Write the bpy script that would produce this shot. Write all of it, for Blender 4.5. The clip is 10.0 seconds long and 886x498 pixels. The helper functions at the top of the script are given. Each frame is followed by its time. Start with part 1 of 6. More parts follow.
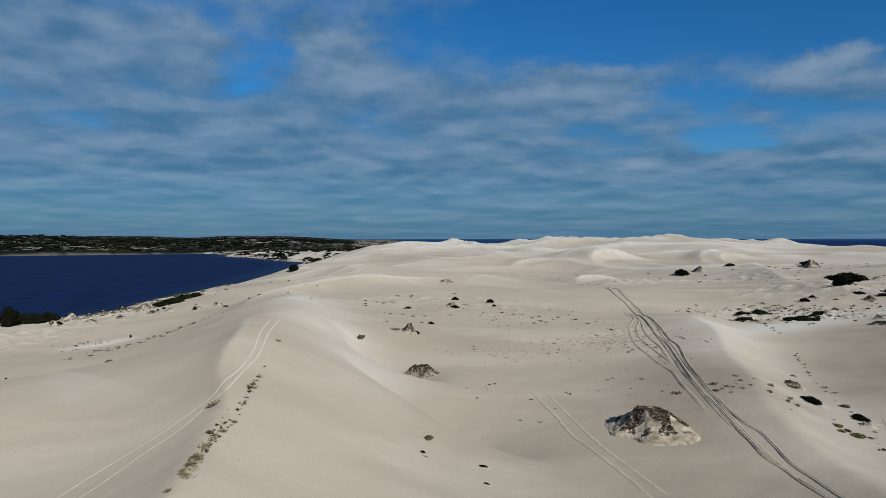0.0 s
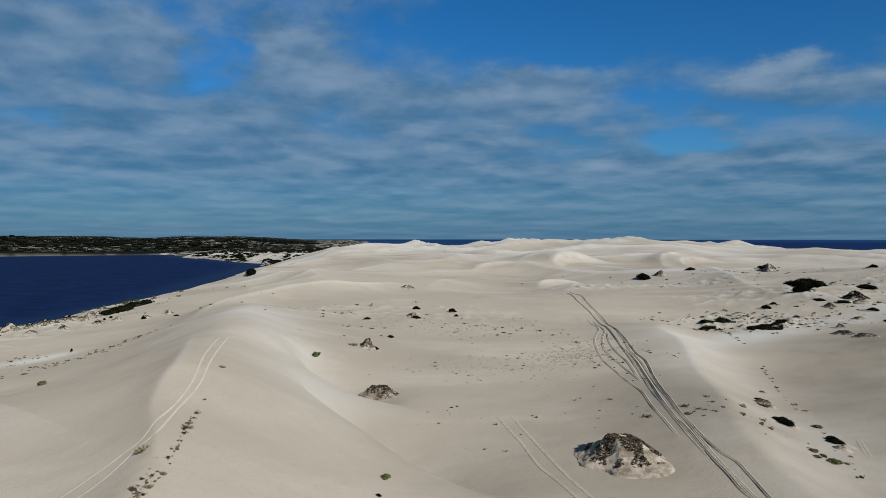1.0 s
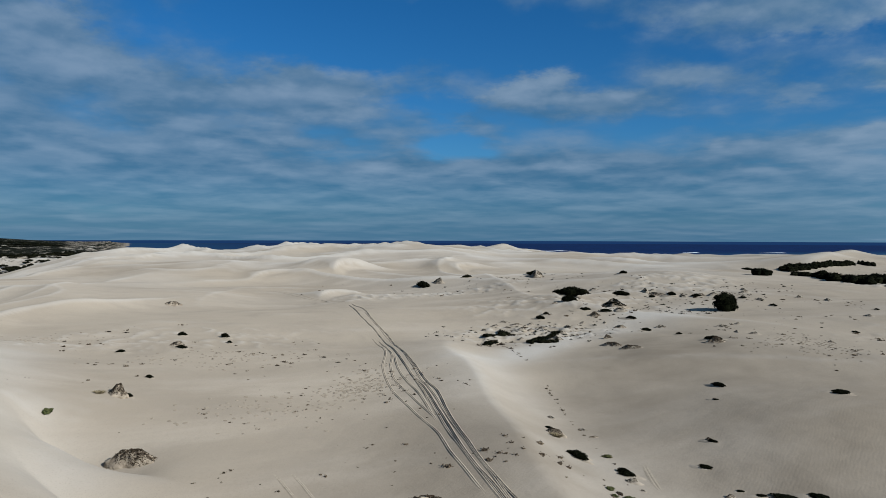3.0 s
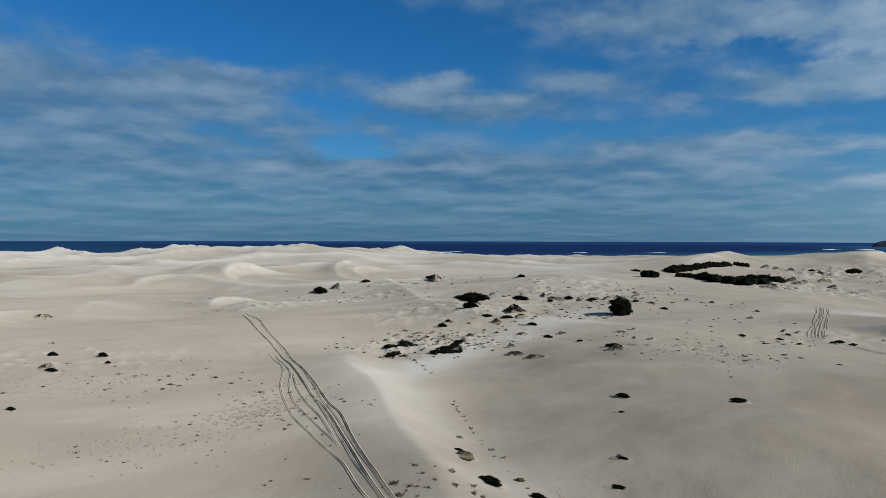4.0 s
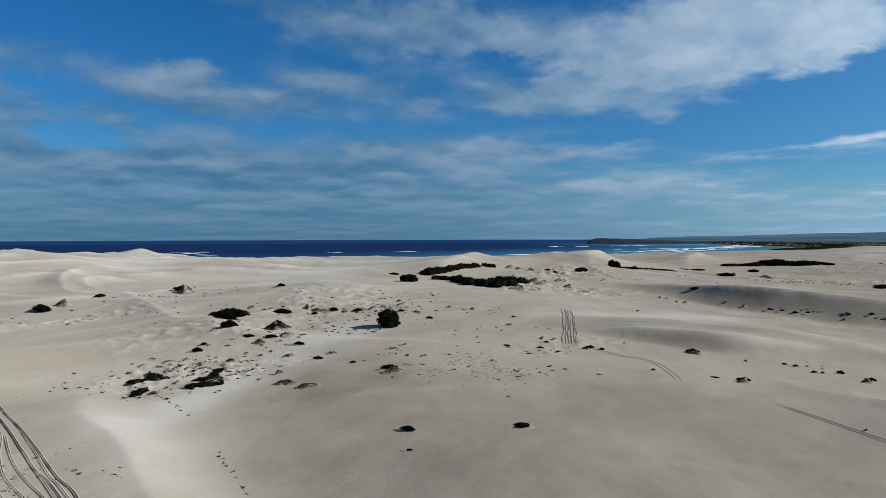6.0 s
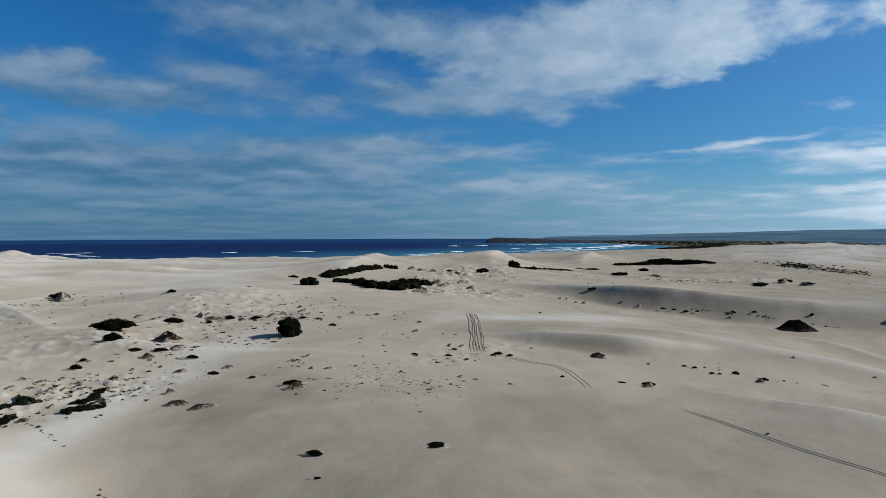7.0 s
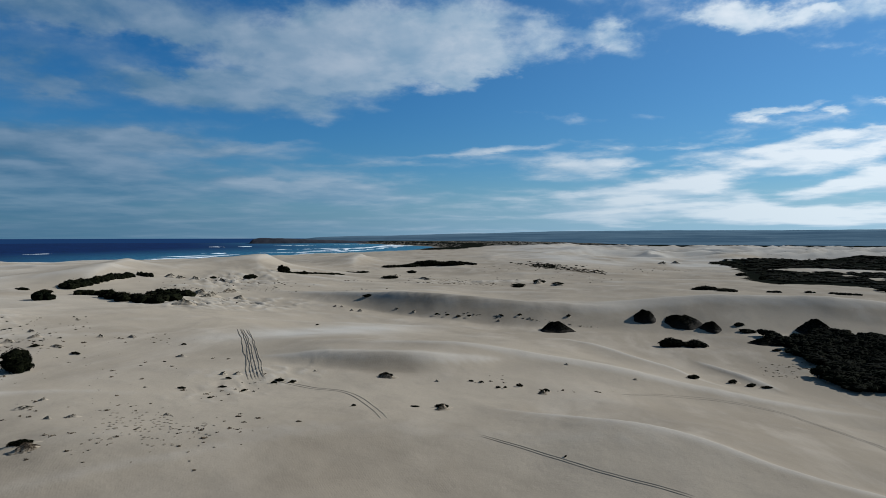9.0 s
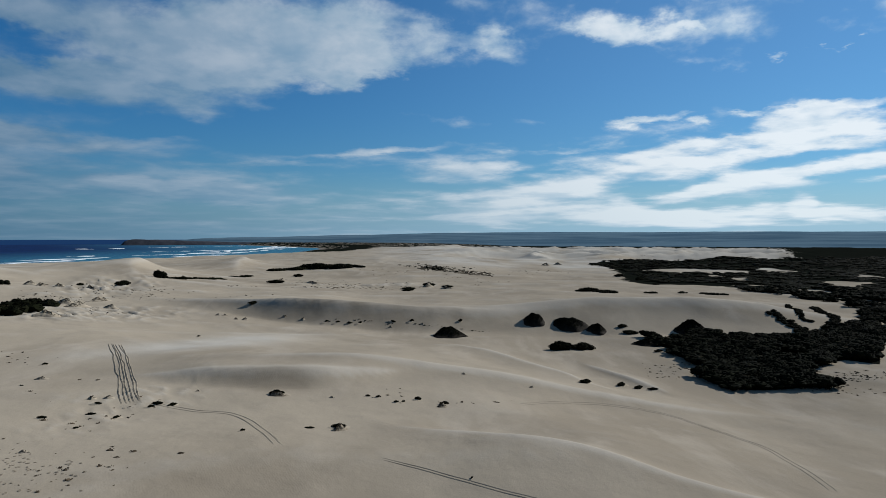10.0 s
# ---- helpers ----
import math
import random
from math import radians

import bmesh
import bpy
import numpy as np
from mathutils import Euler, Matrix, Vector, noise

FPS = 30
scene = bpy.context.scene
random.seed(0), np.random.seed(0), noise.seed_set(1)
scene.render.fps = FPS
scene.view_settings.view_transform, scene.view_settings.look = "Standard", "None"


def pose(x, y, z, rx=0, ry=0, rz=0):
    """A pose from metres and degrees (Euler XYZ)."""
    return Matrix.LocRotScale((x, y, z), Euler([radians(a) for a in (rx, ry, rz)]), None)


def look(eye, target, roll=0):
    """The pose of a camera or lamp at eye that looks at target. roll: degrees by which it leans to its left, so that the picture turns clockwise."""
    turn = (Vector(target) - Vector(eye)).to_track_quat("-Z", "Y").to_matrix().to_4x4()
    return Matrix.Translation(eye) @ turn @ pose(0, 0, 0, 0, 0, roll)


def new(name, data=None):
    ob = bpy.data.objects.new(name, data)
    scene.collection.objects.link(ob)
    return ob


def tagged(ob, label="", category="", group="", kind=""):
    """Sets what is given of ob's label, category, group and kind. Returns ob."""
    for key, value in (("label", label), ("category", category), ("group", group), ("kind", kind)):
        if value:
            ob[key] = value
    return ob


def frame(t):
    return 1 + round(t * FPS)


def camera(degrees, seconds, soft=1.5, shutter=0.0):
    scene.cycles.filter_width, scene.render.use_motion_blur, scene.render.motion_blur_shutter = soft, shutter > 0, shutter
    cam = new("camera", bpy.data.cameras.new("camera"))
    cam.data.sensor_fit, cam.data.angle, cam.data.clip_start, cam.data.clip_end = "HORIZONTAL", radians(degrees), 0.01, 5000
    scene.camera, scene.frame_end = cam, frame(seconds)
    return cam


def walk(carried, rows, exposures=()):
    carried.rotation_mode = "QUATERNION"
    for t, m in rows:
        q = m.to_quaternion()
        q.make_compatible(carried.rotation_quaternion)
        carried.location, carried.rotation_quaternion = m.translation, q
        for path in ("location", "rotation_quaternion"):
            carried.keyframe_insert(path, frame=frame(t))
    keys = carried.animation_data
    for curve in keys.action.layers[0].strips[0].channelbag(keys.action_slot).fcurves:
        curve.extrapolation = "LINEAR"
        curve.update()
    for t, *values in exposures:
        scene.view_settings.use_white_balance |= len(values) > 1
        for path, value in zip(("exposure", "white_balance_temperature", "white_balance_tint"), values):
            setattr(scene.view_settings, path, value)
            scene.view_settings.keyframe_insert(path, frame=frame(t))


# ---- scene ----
LENS = 64.28
PATH = [
    (0.0, (-0.00, -0.00, 34.95, 88.953, 0.072, -2.677)),
    (0.5, (0.25, 2.25, 35.70, 88.945, 0.043, -3.683)),
    (1.0, (0.48, 4.47, 36.44, 88.970, -0.020, -5.759)),
    (1.5, (0.71, 6.61, 37.15, 89.023, -0.070, -9.385)),
    (2.0, (0.97, 8.86, 37.86, 89.035, -0.102, -13.932)),
    (2.5, (1.26, 11.12, 38.58, 89.045, -0.141, -19.199)),
    (4.0, (2.58, 17.63, 40.89, 89.134, -0.103, -32.064)),
    (4.5, (3.31, 19.86, 41.67, 89.119, -0.065, -37.386)),
    (5.0, (4.17, 22.13, 42.46, 89.101, -0.027, -42.753)),
    (5.5, (4.97, 24.53, 43.41, 89.052, 0.076, -47.758)),
    (7.0, (9.40, 30.80, 45.56, 88.916, 0.157, -60.070)),
    (7.5, (11.35, 32.89, 46.30, 88.883, 0.172, -65.158)),
    (8.0, (13.25, 34.84, 47.05, 88.909, 0.180, -70.152)),
    (8.5, (15.55, 36.80, 47.85, 88.881, 0.147, -74.656)),
    (9.0, (18.26, 38.51, 48.52, 88.878, 0.043, -78.909)),
    (9.5, (20.96, 40.13, 49.17, 88.934, -0.017, -83.563)),
    (10.0, (23.53, 41.34, 50.01, 88.971, -0.003, -88.087)),
]
cam = camera(LENS, 10.0, soft=0.8)
walk(cam, [(t, pose(*p)) for t, p in PATH], [(0.0, 0.02, 6330, 8.5), (2.5, 0.02, 6330, 8.5), (4.5, 0.08, 6280, 7.5), (5.5, 0.12, 6260, 8), (7.0, 0.1, 6270, 8), (9.0, -0.03, 6320, 8), (10.0, -0.06, 6480, 8)])

# ---- light ----
SUN_BEARING, SUN_HEIGHT = 150.0, 28.0      # degrees clockwise from +y, degrees above the horizon


def link_nodes(tree):
    """Small helpers to build a node tree: make(kind, settings, inputs) and math(op, a, b, c)."""
    def make(kind, settings=None, **inputs):
        n = tree.nodes.new(kind)
        for key, value in (settings or {}).items():
            setattr(n, key, value)
        for key, value in inputs.items():
            at = int(key[1:]) if key[0] == "i" and key[1:].isdigit() else key.replace("_", " ")
            if isinstance(value, bpy.types.NodeSocket):
                tree.links.new(value, n.inputs[at])
            else:
                n.inputs[at].default_value = value
        return n

    def math_node(op, a, b=None, c=None, clamp=False):
        n = make("ShaderNodeMath", {"operation": op, "use_clamp": clamp})
        for k, v in enumerate((a, b, c)):
            if v is None:
                continue
            if isinstance(v, bpy.types.NodeSocket):
                tree.links.new(v, n.inputs[k])
            else:
                n.inputs[k].default_value = v
        return n.outputs[0]

    def mix(fac, a, b, blend="MIX"):
        n = make("ShaderNodeMix", {"data_type": "RGBA", "blend_type": blend})
        for k, v in ((0, fac), (6, a), (7, b)):
            if isinstance(v, bpy.types.NodeSocket):
                tree.links.new(v, n.inputs[k])
            else:
                n.inputs[k].default_value = v if k == 0 else (*v, 1.0)
        return n.outputs[2]

    def ramp(value, lo, hi):
        n = make("ShaderNodeMapRange", {"interpolation_type": "SMOOTHSTEP"}, Value=value)
        n.inputs["From Min"].default_value, n.inputs["From Max"].default_value = lo, hi
        return n.outputs[0]
    return make, math_node, mix, ramp


world = bpy.data.worlds.new("sky")
scene.world = world
world.use_nodes = True
tree = world.node_tree
tree.nodes.clear()
make, mth, mix, ramp = link_nodes(tree)
sky = make("ShaderNodeTexSky", {"sky_type": "NISHITA", "sun_disc": False, "sun_elevation": radians(SUN_HEIGHT),
                                "sun_rotation": radians(SUN_BEARING), "altitude": 40.0, "air_density": 1.0, "dust_density": 0.3, "ozone_density": 3.0})
way = make("ShaderNodeTexCoord").outputs["Generated"]
xyz = make("ShaderNodeSeparateXYZ", None, Vector=way)
vx, vy, vz = xyz.outputs
bearing = mth("MULTIPLY", mth("ARCTAN2", vx, vy), 57.2958)
height = mth("MULTIPLY", mth("ARCSINE", vz), 57.2958)


def billows(shift, scale, detail, rough, warp, z=0.0):
    """Cloud noise over bearing and height: flatter and finer towards the horizon."""
    up = mth("MULTIPLY", mth("LOGARITHM", mth("ADD", mth("MAXIMUM", height, -0.5), 2.6), 2.71828), 3.5)
    at = make("ShaderNodeCombineXYZ", None, X=mth("MULTIPLY", bearing, 0.105), Y=mth("ADD", up, shift), Z=z)
    return make("ShaderNodeTexNoise", {"noise_dimensions": "3D"}, Vector=at.outputs[0], Scale=scale, Detail=detail, Roughness=rough, Distortion=warp)


# the air's unevenness pulls the outlines of the clouds about, less towards the horizon
stir = make("ShaderNodeSeparateXYZ", None, Vector=billows(0.0, 1.6, 5.0, 0.62, 0.0, 2.3).outputs["Color"]).outputs
loose = mth("ADD", 0.12, mth("MULTIPLY", ramp(height, 1.0, 14.0), 0.88))
drawn = (mth("ADD", bearing, mth("MULTIPLY", mth("SUBTRACT", stir[0], 0.5), mth("MULTIPLY", loose, 12.0))),
         mth("ADD", height, mth("MULTIPLY", mth("SUBTRACT", stir[1], 0.5), mth("MULTIPLY", loose, 4.2))))
fields = {"cover": None, "shine": None}


def cloud(at, up, wide, tall, amount, bright, tilt):
    """A bank of cloud (or, below zero, a clearing) round a bearing and a height, in degrees; bright where the sun catches it."""
    c, s = math.cos(radians(tilt)), math.sin(radians(tilt))
    u = mth("MULTIPLY_ADD", drawn[0], c / wide, -(c * at + s * up) / wide)
    v = mth("MULTIPLY_ADD", drawn[1], c / tall, (s * at - c * up) / tall)
    if tilt:
        u, v = mth("MULTIPLY_ADD", drawn[1], s / wide, u), mth("MULTIPLY_ADD", drawn[0], -s / tall, v)
    away = mth("SQRT", mth("MULTIPLY_ADD", u, u, mth("MULTIPLY", v, v)))
    for key, value in (("cover", amount), ("shine", bright)):
        if value:
            n = make("ShaderNodeMapRange", {"interpolation_type": "SMOOTHERSTEP", "clamp": False}, Value=away)
            for name, number in (("From Min", 1.75), ("From Max", 0.1), ("To Min", 0.0), ("To Max", value)):
                n.inputs[name].default_value = number
            fields[key] = n.outputs[0] if fields[key] is None else mth("ADD", fields[key], n.outputs[0])


cloud(-24.1, 14.9, 8.37, 2.27, 0.26, 0.1, 0)
cloud(-16.8, 13.88, 3.66, 2.43, 0.22, 0.12, 0)
cloud(-25.2, 11.9, 6.43, 1.54, 0.18, 0.1, 0)
cloud(-7.4, 15.71, 3.98, 1.66, 0.12, 0.05, -10)
cloud(-3.9, 13.3, 5.87, 2.57, 0.26, 0.16, -22)
cloud(1.6, 10.77, 3.66, 1.32, 0.18, 0.12, -25)
cloud(12.9, 11.45, 7.97, 1.81, 0.34, 0.26, 3)
cloud(7.1, 10.73, 2.73, 1.32, 0.2, 0.12, 0)
cloud(-18.4, 9.26, 16.73, 2.49, 0.2, 0.06, 0)
cloud(-22.4, 5.34, 18.82, 2.88, 0.24, 0.05, 0)
cloud(-1.2, 7.64, 18.24, 2.24, 0.22, 0.05, 0)
cloud(12.5, 7.31, 3.56, 0.53, 0.14, 0.22, 0)
cloud(6.2, 6.38, 2.74, 0.59, 0.16, 0.26, -6)
cloud(18.4, 5.62, 2.12, 0.52, 0.18, 0.3, 0)
cloud(20.3, 5.04, 3.75, 0.52, 0.14, 0.16, 0)
cloud(30, 11.71, 2.53, 1.32, 0.24, 0.14, 12)
cloud(33.8, 10.35, 3.02, 1.51, 0.22, 0.06, 0)
cloud(27.4, 8.36, 1.7, 1.14, 0.16, 0.12, 0)
cloud(33.8, 5.56, 2.35, 0.54, 0.16, 0.2, 0)
cloud(12.5, 3.97, 31.16, 2.25, 0.22, 0, 0)
cloud(-12.2, 14.21, 2.56, 2.48, -0.275, 0, 30)
cloud(-24.5, 8.64, 2.53, 0.79, -0.125, 0, 0)
cloud(14.7, 16.41, 13.1, 2.86, -0.375, 0, 0)
cloud(24.3, 10.61, 4.35, 0.82, -0.2, 0, 0)
cloud(24.7, 7.28, 2.36, 1.08, -0.275, 0, 0)
cloud(-8.6, 1.37, 1.99, 0.4, 0.16, 0.22, 0)
cloud(-3.9, 1.38, 0.63, 0.36, 0.16, 0.22, 0)
cloud(-27.2, 1.36, 0.41, 0.2, 0.12, 0.18, 0)
cloud(11.8, 1.58, 1.07, 0.27, 0.12, 0.12, 0)
cloud(30.3, 12.07, 2.5, 1.08, 0.24, 0.16, 10)
cloud(36.7, 10.68, 4.85, 0.86, 0.26, 0.22, -6)
cloud(44.8, 11.73, 4.11, 1.22, 0.28, 0.11, -8)
cloud(50.6, 10.59, 2.05, 0.79, 0.24, 0.18, 0)
cloud(58.4, 11.27, 4.86, 1.29, 0.28, 0.099, 0)
cloud(53.1, 15.96, 11.78, 1.84, 0.28, 0.1, 0)
cloud(72.8, 14.17, 9, 3.49, 0.34, 0.12, 8)
cloud(67.4, 9.81, 6.09, 0.92, 0.14, 0.08, 0)
cloud(44.8, 7.03, 0.91, 0.54, 0.14, 0.22, 0)
cloud(51.7, 6.83, 6.84, 1.17, 0.24, 0.16, 0)
cloud(57.6, 7.28, 4, 0.53, 0.14, 0.14, 2)
cloud(66.2, 7.13, 6.6, 0.43, 0.16, 0.06, 6)
cloud(32.8, 5.68, 1.71, 0.39, 0.14, 0.2, 0)
cloud(41.2, 5.83, 3.62, 0.4, 0.1, 0.14, 0)
cloud(39.4, 4.1, 26.93, 2.7, 0.26, 0, 0)
cloud(64.1, 4.12, 2.53, 0.52, 0.18, 0.22, -5)
cloud(70.2, 3.58, 3.52, 0.84, 0.16, 0.12, 0)
cloud(41.6, 0.57, 4.08, 0.18, 0.12, 0.12, 0)
cloud(24.6, 7.17, 3.49, 1.24, -0.2, 0, 0)
cloud(30.8, 15.38, 12.54, 2.83, -0.275, 0, 0)
cloud(53.1, 14.06, 9.06, 0.51, -0.12, 0, 0)
cloud(24.7, 10.04, 2.71, 0.81, -0.15, 0, 0)
cloud(72.1, 7.65, 11.4, 0.9, -0.24, 0, 4)
cloud(46.7, 8.87, 11.44, 0.62, -0.1, 0, 0)
cloud(74, 14.88, 11.18, 3.3, 0.32, 0.14, 4)
cloud(81.5, 13.1, 4.96, 1.29, 0.2, 0.11, 14)
cloud(89.7, 15.52, 5.02, 1.27, 0.269, 0.11, -14)
cloud(59.1, 11, 4.2, 1.15, 0.2, 0.04, 0)
cloud(58.1, 13.34, 3.08, 1.04, -0.16, 0, 0)
cloud(102.2, 15.82, 3.43, 1.22, 0.408, 0.34, -8)
cloud(106.8, 15.3, 0.98, 0.32, 0.24, 0.2, 0)
cloud(113.9, 13.08, 1.19, 0.31, 0.263, 0.24, 6)
cloud(116.4, 13.67, 0.85, 0.19, 0.24, 0.22, 24)
cloud(82, 6.82, 5.89, 0.31, 0.22, 0.3, 4)
cloud(75.3, 5.59, 7.85, 0.27, 0.14, 0.14, 0)
cloud(89.7, 5.14, 4.58, 0.68, 0.291, 0.34, 4)
cloud(92.9, 5.85, 1.82, 0.54, 0.168, 0.14, 10)
cloud(97.9, 6.94, 8.01, 0.27, 0.144, 0.16, 5)
cloud(104, 9.02, 2.96, 0.39, 0.288, 0.3, 6)
cloud(107.5, 8.68, 0.81, 0.25, 0.216, 0.22, 0)
cloud(111.7, 8.93, 1, 0.24, 0.216, 0.24, 8)
cloud(117.2, 8.99, 5.24, 0.62, 0.36, 0.5, 7)
cloud(111.7, 7.21, 10.77, 0.66, 0.36, 0.46, 6)
cloud(108.5, 5.76, 11.26, 0.47, 0.337, 0.42, 5)
cloud(115.1, 4.59, 8.01, 0.57, 0.384, 0.5, 8)
cloud(107.7, 3.3, 4.47, 0.43, 0.291, 0.442, 12)
cloud(117.9, 6.67, 4.14, 1.33, 0.12, 0.2, 5)
cloud(94.8, 3.12, 5.88, 1, 0.35, 0.442, 4)
cloud(101, 1.6, 3.92, 0.75, 0.46, 0.56, 0)
cloud(102.3, 2.52, 0.95, 0.53, 0.204, 0.26, 0)
cloud(93.5, 1.4, 3.4, 0.55, 0.32, 0.44, 0)
cloud(107.7, 1.25, 4.88, 0.6, 0.42, 0.54, 0)
cloud(115.1, 2.3, 0.9, 0.75, 0.40, 0.48, 0)
cloud(113.2, 2.18, 1.28, 0.33, 0.204, 0.312, 0)
cloud(117.6, 1.5, 3.2, 0.7, 0.38, 0.5, 0)
cloud(60.5, 6.81, 9.35, 0.64, 0.2, 0.05, 0)
cloud(63.4, 4.1, 3.41, 0.37, 0.14, 0.16, 0)
cloud(73.1, 3.26, 12.84, 0.88, 0.14, 0.1, 0)
cloud(93.4, 11.18, 19.05, 1.57, -0.3, 0, 0)
cloud(77.9, 8.22, 11.54, 0.62, -0.16, 0, 0)
cloud(97.9, 8.45, 4.45, 0.62, -0.1, 0, 0)
cloud(111.7, 6.3, 12.69, 1.66, 0.05, 0.12, 6)
cloud(97.9, 4, 11.57, 0.72, 0.14, 0.16, 4)
cloud(108.5, 2, 13.29, 0.69, 0.18, 0.22, 0)
cloud(86.5, 1.54, 9.17, 0.46, 0.12, 0.16, 0)
cloud(104.4, 4.68, 8.02, 0.35, 0.143, 0.2, 5)
cloud(58.1, 14.64, 5.14, 1.11, 0.14, 0.04, 0)
cloud(67, 10.28, 6.37, 1.07, 0.16, 0.04, 0)
cloud(74.2, 15.4, 14.16, 2.46, 0.1, 0.06, 0)
cloud(47.1, 17.12, 11.54, 1.23, 0.14, 0.06, 0)
cloud(13.1, 15.92, 5.42, 1.67, -0.1, 0, 0)
cloud(-7.4, 13.61, 5.32, 2.54, 0.14, 0.08, -15)
cloud(-28, 12.72, 4.06, 2.24, 0.14, 0.06, 0)

puffs = billows(0.0, 1.0, 7.0, 0.5, 0.1).outputs[0]
above = billows(0.25, 1.0, 4.0, 0.5, 0.1).outputs[0]
fine = billows(0.0, 2.6, 6.0, 0.55, 0.15, 9.1).outputs[0]
near_sun = ramp(bearing, 38.0, 117.0)
ragged = mth("ADD", mth("MULTIPLY", mth("SUBTRACT", puffs, 0.5), 0.85), mth("MULTIPLY", mth("SUBTRACT", fine, 0.5), mth("MULTIPLY_ADD", near_sun, 0.42, 0.30)))
thick = mth("ADD", fields["cover"], mth("ADD", ragged, mth("ADD", mth("MULTIPLY", ramp(bearing, 84.0, 20.0), 0.29), mth("MULTIPLY", mth("MULTIPLY", ramp(height, 8.5, 2.0), ramp(bearing, 112.0, 60.0)), 0.16))))
dense = ramp(mth("DIVIDE", thick, mth("SUBTRACT", 0.56, mth("MULTIPLY", near_sun, 0.22))), 0.02, 1.0)
lit = mix(mth("POWER", near_sun, 1.3), (0.255, 0.342, 0.456), (0.90, 0.95, 1.0))
shade = mix(near_sun, (0.046, 0.138, 0.252), (0.27, 0.48, 0.68))
top_light = ramp(mth("SUBTRACT", puffs, above), -0.12, 0.14)
glow = mth("ADD", mth("ADD", mth("MULTIPLY", top_light, 0.34), mth("MULTIPLY", ramp(fine, 0.34, 0.68), mth("MULTIPLY_ADD", near_sun, 0.2, 0.26))), mth("MULTIPLY", fields["shine"], mth("ADD", 0.75, mth("MULTIPLY", near_sun, 0.3))), clamp=True)
cloud_colour = mix(glow, shade, lit)
tint = make("ShaderNodeMix", {"data_type": "RGBA", "blend_type": "MULTIPLY"})
tint.inputs[0].default_value, tint.inputs[7].default_value = 1.0, (0.55, 0.95, 1.35, 1.0)
tree.links.new(sky.outputs[0], tint.inputs[6])
blue = make("ShaderNodeHueSaturation", None, Hue=0.5, Saturation=1.10, Value=mth("MULTIPLY_ADD", near_sun, 0.006, 0.057), Color=tint.outputs[2]).outputs[0]
low = ramp(height, 6.0, -0.5)
haze = mix(near_sun, (0.042, 0.135, 0.260), (0.34, 0.54, 0.70))
clear = mix(mth("ADD", mth("MULTIPLY", low, 0.78), mth("MULTIPLY", near_sun, 0.20)), blue, haze)
body = mix(mth("MULTIPLY", dense, mth("SUBTRACT", 0.90, mth("MULTIPLY", low, mth("MULTIPLY_ADD", near_sun, -0.27, 0.45)))), clear, cloud_colour)
sea_line = ramp(height, -0.235, -0.265)
body = mix(sea_line, body, (0.012, 0.040, 0.120))
back = make("ShaderNodeBackground", None, Color=body, Strength=1.0)
out = make("ShaderNodeOutputWorld", None, Surface=back.outputs[0])

sun_data = bpy.data.lights.new("sun", "SUN")
sun_data.energy, sun_data.angle, sun_data.color = 7.4, radians(0.6), (1.0, 0.984, 0.964)
sun = new("sun", sun_data)
b, h = radians(SUN_BEARING), radians(SUN_HEIGHT)
sun.matrix_world = look((math.sin(b) * math.cos(h) * 200, math.cos(b) * math.cos(h) * 200, math.sin(h) * 200), (0, 0, 0))

# ---- materials ----
def material(name):
    m = bpy.data.materials.new(name)
    m.use_nodes = True
    m.node_tree.nodes.clear()
    return m, link_nodes(m.node_tree)


def finish(make, color, rough, bump=None, strength=0.3, distance=0.1, specular=0.2, **more):
    shader = make("ShaderNodeBsdfPrincipled", None, Base_Color=color, Roughness=rough, Specular_IOR_Level=specular, **more)
    if bump is not None:
        n = make("ShaderNodeBump", None, Strength=strength, Distance=distance, Height=bump)
        shader.id_data.links.new(n.outputs[0], shader.inputs["Normal"])
    make("ShaderNodeOutputMaterial", None, Surface=shader.outputs[0])


def noise_of(make, at, scale, detail=4.0, rough=0.55, warp=0.0):
    return make("ShaderNodeTexNoise", None, Vector=at, Scale=scale, Detail=detail, Roughness=rough, Distortion=warp).outputs[0]


